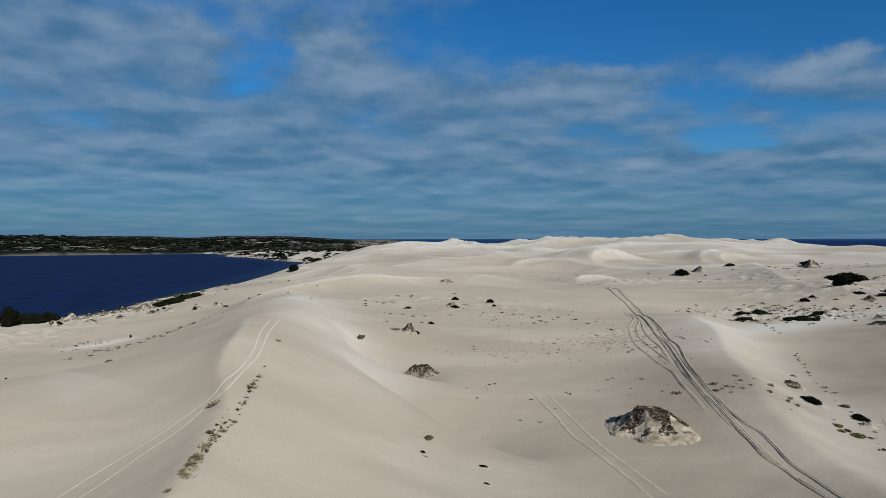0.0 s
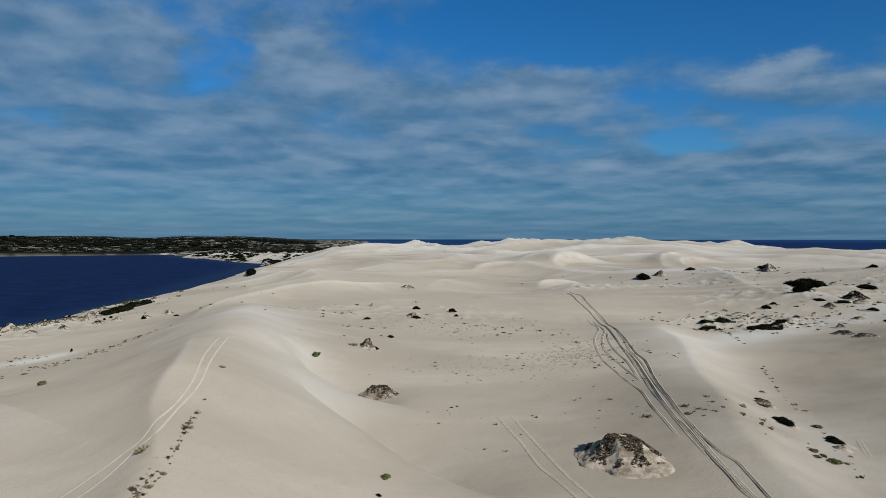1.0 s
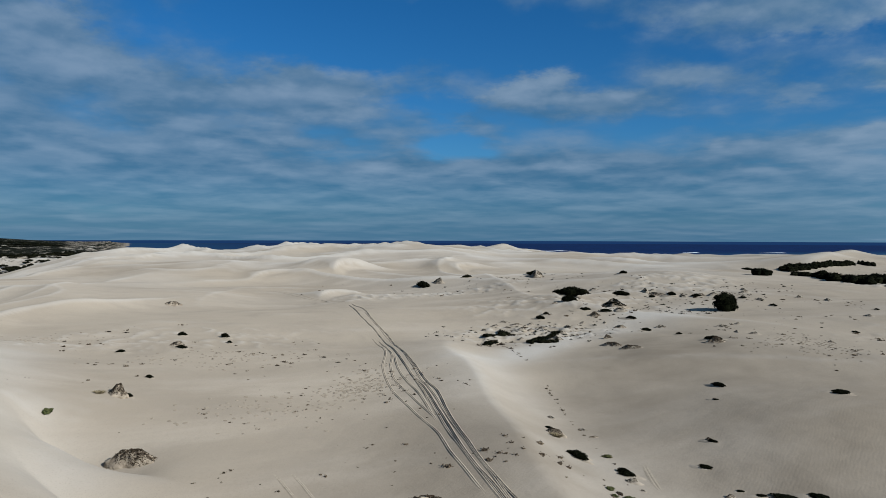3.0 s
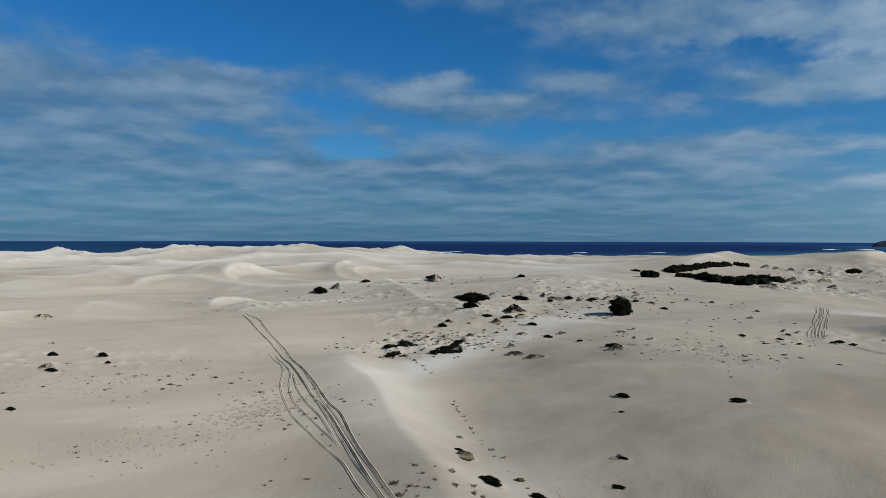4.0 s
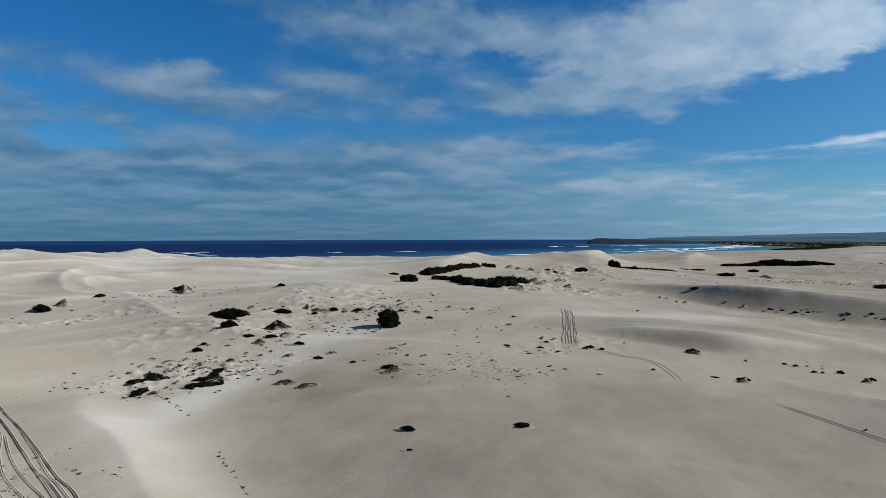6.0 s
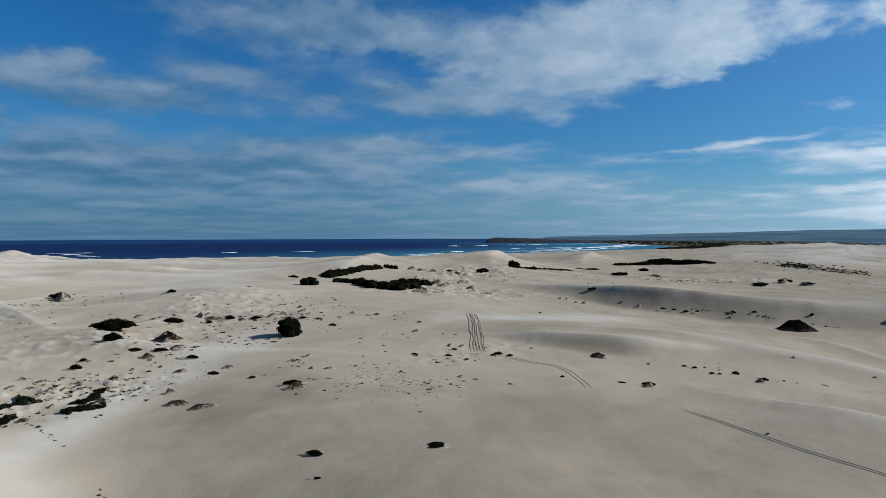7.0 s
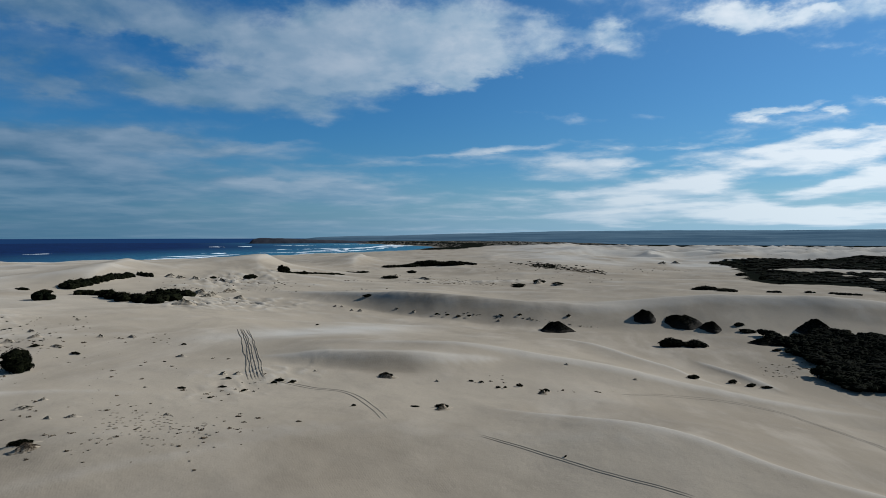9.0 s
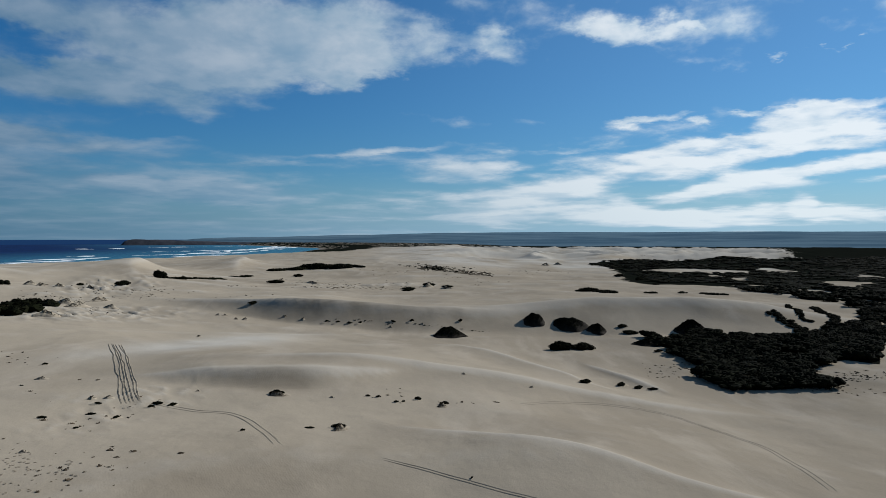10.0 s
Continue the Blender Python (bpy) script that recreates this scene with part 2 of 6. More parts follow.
def sand_material():
    m, (make, mth, mix, ramp) = material("dune_sand")
    at = make("ShaderNodeNewGeometry").outputs["Position"]
    broad = noise_of(make, at, 0.011, 4.0, 0.55, 0.6)
    mid = noise_of(make, at, 0.09, 5.0, 0.6, 0.4)
    grain = noise_of(make, at, 2.2, 6.0, 0.7)
    streak_at = make("ShaderNodeMapping", None, Vector=at, Rotation=(0, 0, radians(-32)), Scale=(0.022, 0.075, 0.1)).outputs[0]
    streak = noise_of(make, streak_at, 1.0, 4.0, 0.6, 0.3)
    c = mix(ramp(broad, 0.38, 0.64), (0.2831, 0.2421, 0.1858), (0.2302, 0.1949, 0.1485))
    c = mix(mth("MULTIPLY", ramp(mid, 0.45, 0.72), 0.45), c, (0.2189, 0.1871, 0.1465))
    c = mix(mth("MULTIPLY", mth("MULTIPLY", ramp(streak, 0.44, 0.72), ramp(broad, 0.36, 0.60)), 0.48), c, (0.3699, 0.3249, 0.2631))
    c = mix(mth("MULTIPLY", ramp(grain, 0.35, 0.75), 0.20), c, (0.2038, 0.1735, 0.1346))
    # white blown sand, with the sunlit shoulder and brightened crests put into the colour
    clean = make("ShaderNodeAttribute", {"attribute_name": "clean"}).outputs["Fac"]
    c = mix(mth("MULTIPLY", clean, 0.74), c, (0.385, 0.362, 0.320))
    # brown rippled sand, and the shade on the bowl's face put into the colour
    coarse = make("ShaderNodeAttribute", {"attribute_name": "coarse"}).outputs["Fac"]
    c = mix(mth("MULTIPLY", coarse, mth("ADD", 0.45, mth("MULTIPLY", ramp(mid, 0.3, 0.7), 0.4))), c, (0.165, 0.138, 0.104))
    speck = noise_of(make, at, 7.5, 3.0, 0.75)
    c = mix(mth("MULTIPLY", ramp(speck, 0.52, 0.70), 0.30), c, (0.150, 0.126, 0.096))
    # scrub and low heath on the far shore and the plain
    scrub = make("ShaderNodeAttribute", {"attribute_name": "scrub"}).outputs["Fac"]
    patch = noise_of(make, at, 0.045, 7.0, 0.68, 0.5)
    leafy = mix(noise_of(make, at, 0.12, 4.0), (0.0036, 0.0052, 0.0040), (0.0105, 0.0112, 0.0085))
    heath = ramp(mth("ADD", mth("SUBTRACT", patch, 0.5), mth("SUBTRACT", mth("MULTIPLY", scrub, 1.3), 0.65)), -0.03, 0.05)
    c = mix(heath, c, leafy)
    wet = make("ShaderNodeAttribute", {"attribute_name": "wet"}).outputs["Fac"]
    c = mix(wet, c, (0.1480, 0.1295, 0.1073))
    wind = make("ShaderNodeTexWave", {"wave_type": "BANDS", "bands_direction": "X"}, Vector=make("ShaderNodeMapping", None, Vector=at, Rotation=(0, 0, radians(58))).outputs[0],
                Scale=0.9, Distortion=9.0, Detail=3.0, Detail_Scale=0.35).outputs[1]
    b = mth("ADD", mth("MULTIPLY", wind, mth("ADD", 0.008, mth("MULTIPLY", coarse, 0.03))), mth("ADD", mth("MULTIPLY", grain, 0.32), mth("MULTIPLY", noise_of(make, at, 0.5, 5.0, 0.6), 0.9)))
    n = make("ShaderNodeBump", None, Strength=0.36, Distance=0.24, Height=b)
    shader = make("ShaderNodeBsdfDiffuse", None, Color=c, Roughness=0.25, Normal=n.outputs[0])
    make("ShaderNodeOutputMaterial", None, Surface=shader.outputs[0])
    return m


def plant_material(name, dark, light, dry, share=0.15):
    m, (make, mth, mix, ramp) = material(name)
    at = make("ShaderNodeNewGeometry")
    each = at.outputs["Random Per Island"]
    c = mix(each, dark, light)
    whole = make("ShaderNodeObjectInfo").outputs["Random"]
    c = mix(ramp(mth("FRACT", mth("MULTIPLY", each, 7.31)), 1.0 - share, 1.0), c, dry)
    c = mix(mth("MULTIPLY", whole, 0.12), c, dry)
    finish(make, c, 0.95, None, specular=0.015)
    return m


def plain_material(name, dark, light, scale, rough=0.85, bump=0.4, dist=0.05, spec=0.2, sandy=False):
    m, (make, mth, mix, ramp) = material(name)
    at = make("ShaderNodeNewGeometry").outputs["Position"]
    n = noise_of(make, at, scale, 6.0, 0.62, 0.3)
    big = noise_of(make, at, scale * 0.13, 3.0)
    c = mix(ramp(mth("ADD", mth("MULTIPLY", n, 0.7), mth("MULTIPLY", big, 0.3)), 0.36, 0.62), dark, light)
    if sandy:
        b = make("ShaderNodeBump", None, Strength=bump, Distance=dist, Height=n)
        shader = make("ShaderNodeBsdfDiffuse", None, Color=c, Roughness=0.5, Normal=b.outputs[0])
        make("ShaderNodeOutputMaterial", None, Surface=shader.outputs[0])
    else:
        finish(make, c, rough, n, bump, dist, spec)
    return m


def water_material(name, deep, shallow, patch_scale, bump):
    m, (make, mth, mix, ramp) = material(name)
    at = make("ShaderNodeNewGeometry").outputs["Position"]
    gust = noise_of(make, make("ShaderNodeMapping", None, Vector=at, Rotation=(0, 0, radians(20)), Scale=(1.0, 3.2, 1.0)).outputs[0], patch_scale, 5.0, 0.6, 0.5)
    near = make("ShaderNodeAttribute", {"attribute_name": "shoal"}).outputs["Fac"]
    c = mix(ramp(gust, 0.38, 0.62), tuple(v * 0.7 for v in deep), tuple(v * 1.25 for v in deep))
    c = mix(near, c, shallow)
    # light speckle of the waves, put into the colour as paler rows
    rows = noise_of(make, make("ShaderNodeMapping", None, Vector=at, Rotation=(0, 0, radians(-25)), Scale=(0.05, 0.16, 1.0)).outputs[0], 1.0, 6.0, 0.75, 0.4)
    c = mix(mth("MULTIPLY", ramp(rows, 0.44, 0.64), 0.9), c, tuple(v * 2.0 + 0.001 for v in deep))
    chop = mth("ADD", noise_of(make, make("ShaderNodeMapping", None, Vector=at, Rotation=(0, 0, radians(35)), Scale=(1.0, 2.6, 1.0)).outputs[0], 0.22, 6.0, 0.7), mth("MULTIPLY", noise_of(make, at, 0.05, 4.0, 0.6), 2.5))
    rough_water = make("ShaderNodeBump", None, Strength=bump, Distance=0.9, Height=chop).outputs[0]
    body = make("ShaderNodeBsdfDiffuse", None, Color=c, Roughness=0.0, Normal=rough_water)
    shine = make("ShaderNodeBsdfGlossy", None, Color=(0.9, 0.95, 1.0, 1.0), Roughness=0.30, Normal=rough_water)
    both = make("ShaderNodeMixShader", None, i0=0.05, i1=body.outputs[0], i2=shine.outputs[0])
    make("ShaderNodeOutputMaterial", None, Surface=both.outputs[0])
    return m


SAND = sand_material()
LEAF = plant_material("shrub_leaves", (0.0016, 0.0024, 0.0013), (0.0064, 0.0076, 0.0034), (0.0190, 0.0155, 0.0085), 0.05)
GREEN = plant_material("green_succulent_leaves", (0.0200, 0.0272, 0.0096), (0.0680, 0.0720, 0.0288), (0.1200, 0.1000, 0.0520), 0.2)
STRAW = plant_material("dry_grass", (0.0960, 0.0760, 0.0440), (0.2720, 0.2240, 0.1360), (0.0560, 0.0440, 0.0280), 0.3)
TWIG = plain_material("weathered_twigs", (0.0240, 0.0192, 0.0144), (0.0880, 0.0680, 0.0480), 6.0)
BRUSH = plant_material("dead_brush", (0.0255, 0.0187, 0.0127), (0.1105, 0.0833, 0.0561), (0.0102, 0.0085, 0.0068), 0.35)
HEAP = plain_material("root_bound_sand", (0.1263, 0.0996, 0.0712), (0.2947, 0.2490, 0.1889), 1.1, 0.95, 0.8, 0.25, 0.1, True)
RUT = plain_material("churned_sand", (0.205, 0.174, 0.133), (0.262, 0.226, 0.176), 3.0, 0.95, 0.4, 0.04, 0.1, True)
TRODDEN = plain_material("trodden_sand", (0.150, 0.126, 0.096), (0.215, 0.184, 0.141), 3.0, 0.95, 0.4, 0.04, 0.1, True)
# lighter churned sand: the sun on the rut rims is put into the colour
SUNLIT_RUT = plain_material("sunlit_churned_sand", (0.250, 0.220, 0.175), (0.290, 0.262, 0.218), 3.0, 0.95, 0.4, 0.04, 0.1, True)
FOAM = plain_material("sea_foam", (0.5270, 0.5780, 0.5950), (0.7310, 0.7480, 0.7480), 0.2, 0.7, 0.5, 0.2, 0.2)
ROCK = plain_material("dark_cliff_rock", (0.0085, 0.0105, 0.0165), (0.0260, 0.0285, 0.0360), 0.012, 0.9, 0.8, 6.0, 0.1)
LAGOON = water_material("lagoon_water", (0.0017, 0.0066, 0.0300), (0.03, 0.06, 0.08), 0.035, 0.9)
OCEAN = water_material("ocean_water", (0.0016, 0.0090, 0.0400), (0.030, 0.135, 0.195), 0.006, 0.5)
# soil of the brushy mounds, with their shaded sides put into the colour
SHADE_SOIL = plain_material("shade_toned_soil", (0.007, 0.006, 0.005), (0.022, 0.019, 0.015), 1.4, 0.95, 0.8, 0.2, 0.05)


def hill_material():
    """Far heath and fields in long level streaks, the haze of miles of air put into the colour."""
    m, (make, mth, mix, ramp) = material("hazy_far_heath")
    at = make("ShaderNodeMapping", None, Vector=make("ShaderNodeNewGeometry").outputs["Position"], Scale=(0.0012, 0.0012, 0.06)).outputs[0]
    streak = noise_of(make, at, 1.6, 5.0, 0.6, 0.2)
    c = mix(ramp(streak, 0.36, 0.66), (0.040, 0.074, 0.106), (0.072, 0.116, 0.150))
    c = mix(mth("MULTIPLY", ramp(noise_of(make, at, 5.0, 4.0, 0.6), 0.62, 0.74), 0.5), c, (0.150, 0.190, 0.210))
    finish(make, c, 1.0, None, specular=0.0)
    return m


FAR_HILL = hill_material()

# ---- the ground ----
def smooth(v, lo, hi):
    t = np.clip((v - lo) / (hi - lo), 0.0, 1.0)
    return t * t * (3 - 2 * t)


LATTICE = np.random.RandomState(7).rand(256, 256)


def lattice_noise(x, y):
    """Value noise, -1 to 1, one cell a unit."""
    i, j = np.floor(x).astype(int), np.floor(y).astype(int)
    u, v = x - i, y - j
    u, v = u * u * u * (u * (6 * u - 15) + 10), v * v * v * (v * (6 * v - 15) + 10)
    i, j, i1, j1 = i & 255, j & 255, (i + 1) & 255, (j + 1) & 255
    top = LATTICE[i, j] * (1 - u) + LATTICE[i1, j] * u
    low = LATTICE[i, j1] * (1 - u) + LATTICE[i1, j1] * u
    return 2 * (top * (1 - v) + low * v) - 1


def fractal(x, y, size, octaves=4, gain=0.5, turn=0.6):
    total, amount, c, s = 0.0, 1.0, math.cos(turn), math.sin(turn)
    x, y = x / size, y / size
    for k in range(octaves):
        total = total + amount * lattice_noise(x + 17.3 * k, y - 9.1 * k)
        x, y, amount = (c * x - s * y) * 2.03, (s * x + c * y) * 2.03, amount * gain
    return total


def inside(x, y, corners):
    """Signed distance to a closed outline, positive inside."""
    near, odd = np.full(np.shape(x), 1e9), np.zeros(np.shape(x), bool)
    for (ax, ay), (bx, by) in zip(corners, corners[1:] + corners[:1]):
        dx, dy = bx - ax, by - ay
        t = np.clip(((x - ax) * dx + (y - ay) * dy) / (dx * dx + dy * dy), 0, 1)
        near = np.minimum(near, (x - ax - t * dx) ** 2 + (y - ay - t * dy) ** 2)
        cross = (ay > y) != (by > y)
        odd ^= cross & (x < ax + (y - ay) * dx / (dy if dy else 1e-9))
    return np.where(odd, 1, -1) * np.sqrt(near)


LAGOON_SHORE = [(-128, 235), (-112, 400), (-118, 600), (-128, 830), (-132, 920), (-215, 1090), (-310, 1247), (-385, 1450), (-727, 1312), (-1700, 980),
                (-1700, -500), (-420, -380), (-190, 60), (-150, 160)]
OCEAN_SHORE = [(-30, 5600), (-30, 1520), (120, 1370), (430, 1200), (705, 1010), (1040, 770), (1700, 560), (2350, 545), (2950, 640), (3600, 1050), (4250, 1500), (5600, 1750), (5600, 5600)]


NEAR_WOODS = [(290.5, -37.1), (279.6, -43.0), (243.2, -35.3), (241.6, -45.9), (242.9, -72.9), (253.4, -77.4), (262.3, -74.6), (276.0, -82.2), (283.0, -96.7), (274.5, -105.2), (451.3, -208.0), (366.7, -145.0), (343.9, -121.5), (330.6, -105.2), (325.4, -79.2), (326.4, -65.4), (344.2, -61.6), (321.8, -42.7), (332.7, -36.0)]


PLAIN_WOODS = [(1181, -156), (1361, -398), (1420, -635), (1648, -904), (1200, -900), (520, -420), (345, -190), (352, -150), (385, -168), (430, -185), (470, -190), (539, -190), (575, -165), (686, -200), (713, -136), (954, -170)]
# open sandy pans and gaps among the scrub
BARE = [(965, -265, 70, 75), (602, -150, 24, 36), (632, -206, 34, 14), (575, -228, 40, 13), (488, -210, 32, 13), (679, -306, 50, 14), (985, -375, 60, 22), (800, -245, 60, 14), (405, -181, 12, 8), (291, -81, 8, 7), (256, -84, 16, 14), (266, -92, 14, 9), (450, -240, 12, 8), (720, -330, 40, 20), (830, -420, 60, 18)]


def bare_at(x, y):
    return np.clip(sum(np.exp(-(((x - a) / p) ** 2 + ((y - b) / q) ** 2) ** 2) for a, b, p, q in BARE), 0, 1)


class Land:
    """Adds up the forms of the ground over given places."""
    def __init__(self, x, y):
        self.x, self.y = np.asarray(x, float), np.asarray(y, float)
        self.z = 19.5 - 13.5 / (1 + np.exp(-np.clip((0.55 * self.x - 0.9 * self.y - 95) / 45, -30, 30)))

    def swell(self, x, y, radius, height):
        self.z = self.z + height * np.exp(-((self.x - x) ** 2 + (self.y - y) ** 2) / (2 * radius * radius))

    def dune(self, x, y, long, wide, heading, height, steep=1.0, bend=0.0, soft=0.02, face=0.0):
        """A dune with its crest along a heading (degrees clockwise from +y); steep under 1 sharpens the side to the right of it, over 1 the left; soft rounds the crest;
        face is the width of a straight slip face on the right."""
        a = radians(heading)
        u = (self.x - x) * math.sin(a) + (self.y - y) * math.cos(a)
        v = (self.x - x) * math.cos(a) - (self.y - y) * math.sin(a) - bend * (u / long) ** 2
        v = v + 0.16 * wide * lattice_noise(u / (1.7 * wide) + x, 0 * u + y)
        w = np.where(v > 0, wide * steep, wide / steep)
        rise = np.exp(-(np.sqrt((v / w) ** 2 + soft) - soft ** 0.5) * 1.5)
        if face:
            drop = np.clip(1 - v / face, 0, 1)
            rise = np.where(v > 0, drop - 0.10 * np.sin(np.pi * drop), rise)
        rise = rise * np.exp(-((u / long) ** 2) ** 1.5)
        self.z = self.z + height * rise

    def choppy(self, x, y, long, wide, heading, height, size=4.0):
        """A stretch of small wind-cut humps and hollows."""
        a = radians(heading)
        u = ((self.x - x) * math.sin(a) + (self.y - y) * math.cos(a)) / long
        v = ((self.x - x) * math.cos(a) - (self.y - y) * math.sin(a)) / wide
        humps = np.clip(1 - np.abs(fractal(self.x + 3 * x, self.y - 2 * y, size, 3, 0.5)) * 1.3, 0, 1) ** 1.6
        self.z = self.z + height * (humps - 0.35) * np.exp(-(u * u + v * v) ** 1.5)


def ground_height(x, y):
    """Height of the ground, and how much scrub and damp it carries."""
    g = Land(x, y)
    x, y = g.x, g.y
    r = np.hypot(x, y)
    g.swell(-28, 41, 17, -0.93)
    g.swell(2, 50, 17, -1.30)
    g.swell(31, 39, 17, -1.47)
    g.swell(48, 14, 17, 0.16)
    g.swell(16, 83, 27, -1.39)
    g.swell(56, 64, 27, -2.46)
    g.swell(80, 28, 27, -0.84)
    g.swell(83, -16, 27, 1.06)
    g.swell(-75, 112, 42, -2.81)
    g.swell(-19, 134, 42, 0.42)
    g.swell(42, 128, 42, -0.44)
    g.swell(94, 97, 42, -0.69)
    g.swell(127, 46, 42, -0.57)
    g.swell(134, -14, 42, -0.54)
    g.swell(-79, 195, 64, -3.12)
    g.swell(7, 210, 64, 0.71)
    g.swell(92, 189, 64, -0.24)
    g.swell(161, 135, 64, 0.60)
    g.swell(202, 58, 64, 1.53)
    g.swell(208, -29, 64, -3.01)
    g.swell(-179, 265, 95, -0.15)
    g.swell(77, 310, 95, -0.78)
    g.swell(197, 252, 95, 3.03)
    g.swell(283, 150, 95, -1.51)
    g.swell(319, 22, 95, -1.54)
    g.swell(301, -109, 95, -1.47)
    g.swell(-180, 445, 140, 0.78)
    g.swell(17, 480, 140, 0.27)
    g.swell(210, 431, 140, 1.80)
    g.swell(368, 309, 140, -4.11)
    g.swell(461, 132, 140, 3.45)
    g.swell(475, -67, 140, 2.57)
    g.swell(-23, 57, 11, -0.54)
    g.swell(-4, 62, 11, 1.06)
    g.swell(15, 60, 11, -0.43)
    g.swell(33, 53, 11, -1.53)
    g.swell(57, 23, 11, 0.29)
    g.swell(-37, 93, 17, -0.68)
    g.swell(-9, 100, 17, 2.26)
    g.swell(48, 87, 17, -1.89)
    g.swell(72, 69, 17, 3.86)
    g.swell(89, 45, 17, -1.18)
    g.swell(98, 17, 17, -0.18)
    g.swell(99, -12, 17, 0.89)
    g.swell(-56, 139, 25, -1.35)
    g.swell(-18, 149, 25, 0.96)
    g.swell(21, 149, 25, 1.63)
    g.swell(59, 138, 25, -1.38)
    g.swell(92, 118, 25, 0.57)
    g.swell(120, 90, 25, -0.43)
    g.swell(139, 56, 25, -0.94)
    g.swell(149, 18, 25, 1.35)
    g.swell(149, -21, 25, -0.65)
    g.swell(-86, 213, 36, -2.75)
    g.swell(-32, 228, 36, 0.53)
    g.swell(24, 229, 36, 0.22)
    g.swell(79, 216, 36, -0.16)
    g.swell(129, 191, 36, -1.68)
    g.swell(171, 154, 36, 0.46)
    g.swell(203, 108, 36, 0.59)
    g.swell(223, 56, 36, 1.25)
    g.swell(230, 0, 36, -3.61)
    g.swell(-127, 315, 50, 2.10)
    g.swell(-47, 337, 50, 0.77)
    g.swell(36, 338, 50, -3.38)
    g.swell(116, 319, 50, -1.08)
    g.swell(190, 282, 50, -0.54)
    g.swell(253, 228, 50, 2.98)
    g.swell(300, 160, 50, -1.42)
    g.swell(330, 82, 50, -1.07)
    g.swell(340, 0, 50, -0.86)
    # the ridge beside the camera's start and the moats cut round the mounds at its foot
    g.dune(-13.0, 46, 36, 7, -6, 2.3, 1.2, -2, 0.002)
    g.dune(-15.0, 72, 62, 19, -7, 4.3, 0.75, -3, 0.16)
    g.swell(-38, 62, 18, 2.0)
    g.dune(-21, 122, 46, 12, -10, 3.6, 0.9, 0, 0.2)
    g.swell(-6, 92, 11, -1.27)
    g.swell(2, 58, 11, -0.74)
    g.swell(4, 102, 13, -0.13)
    g.swell(-42, 96, 15, -1.55)
    g.swell(-13, 66, 10, 0.52)
    g.swell(-11, 50, 7, 0.42)
    g.swell(-22, 46, 9, -1.28)
    g.swell(-4, 74, 9, 0.54)
    g.swell(-12, 38, 8, -0.14)
    g.swell(-20, 116, 13, -1.16)
    g.dune(-3, 88, 9, 3.2, -38, -2.6, 1.4, 0, 0.02)
    g.dune(1.5, 69, 13, 4.2, -36, -3.1, 1.4, 0, 0.02)
    g.dune(-20, 195, 50, 13, 22, 4.0, 0.7, 6)
    g.dune(-30, 120, 26, 14, -30, 1.2, 1.2)
    # the shoulder along the wheel tracks
    g.dune(39, 84, 54, 13, 14, 4.6, 0.6, 4, 0.1)
    # long smooth dunes crossing in front of the later part of the path
    g.dune(122, 60, 60, 18, 160, 2.4, 0.75, 0, 0.2)
    g.dune(178, 82, 24, 26, 164, 2.9, 1.0, -3, 0.05, 5.5)
    g.dune(200, 30, 55, 18, 176, 3.6, 0.6, 0, 0.06)
    g.dune(88, 100, 30, 14, 130, 1.0, 0.6)
    # the shaded bowl and the slip face above the scrub
    g.dune(352, 92, 74, 60, 181, 9.6, 1.0, -8, 0.05, 16.5)
    g.swell(318, 80, 30, -1.0)
    g.dune(373, -56, 80, 70, 179, 13.0, 1.0, 4, 0.05, 34)
    g.dune(130, 23, 30, 9, 209, 1.8, 1.6)
    g.dune(255, 24, 38, 10, 236, 2.2, 1.6)
    g.dune(250, -9, 20, 5, 250, 1.2, 0.6)
    g.dune(60, 360, 60, 20, 70, 2, 0.7)
    # hummocky ground
    g.choppy(82, 148, 17, 12, 100, 0.9, 5)
    g.choppy(112, 195, 30, 16, 60, 0.6, 6)
    g.choppy(175, 210, 40, 22, 60, 0.7, 7)
    g.choppy(122, 176, 22, 14, 60, 0.75, 7)
    g.choppy(150, 102, 22, 9, 100, 0.25, 5)
    g.choppy(8, 150, 30, 14, 90, 0.3, 6)
    g.choppy(450, 260, 80, 26, 75, 2.0, 12)
    g.choppy(600, 110, 60, 20, 150, 2.0, 14)
    g.choppy(-82, 150, 60, 11, 10, 0.6, 6)
    g.choppy(100, 250, 40, 10, 80, 1.0, 5)
    g.choppy(310, 195, 40, 26, 110, 1.4, 8)
    g.swell(200, 660, 200, 7)
    g.swell(620, 400, 170, 3)
    bearing_at = np.degrees(np.arctan2(x, y))
    east = smooth(bearing_at, 60, 86)
    # level of the land beyond the near dunes
    far = 12.0 + 0 * x
    far = far * (1 - east) + east * 14
    plain = smooth(0.2 * x - y - 40, -20, 150) * smooth(bearing_at, 84, 96)
    far = far * (1 - plain) + 5 * plain
    blend = smooth(r, 620, 1000)
    z = g.z * (1 - blend) + np.maximum(far + np.clip(g.z - 19.5, -1, 30), 4) * blend
    # the dune belt in front of the sea, and its fellows further along the coast
    belt = smooth(r, 300, 700) * (1 - smooth(r, 1250, 1900)) * smooth(bearing_at, -12, 2) * (1 - 0.85 * smooth(bearing_at, 38, 62)) * (1 - smooth(bearing_at, 88, 100))
    crests = 1 - np.abs(fractal(x + 0.55 * y, y - 0.2 * x, 105, 2, 0.34))
    z = z + belt * (3.6 * np.clip(crests, 0, 1) ** 2.2 - 1.2)
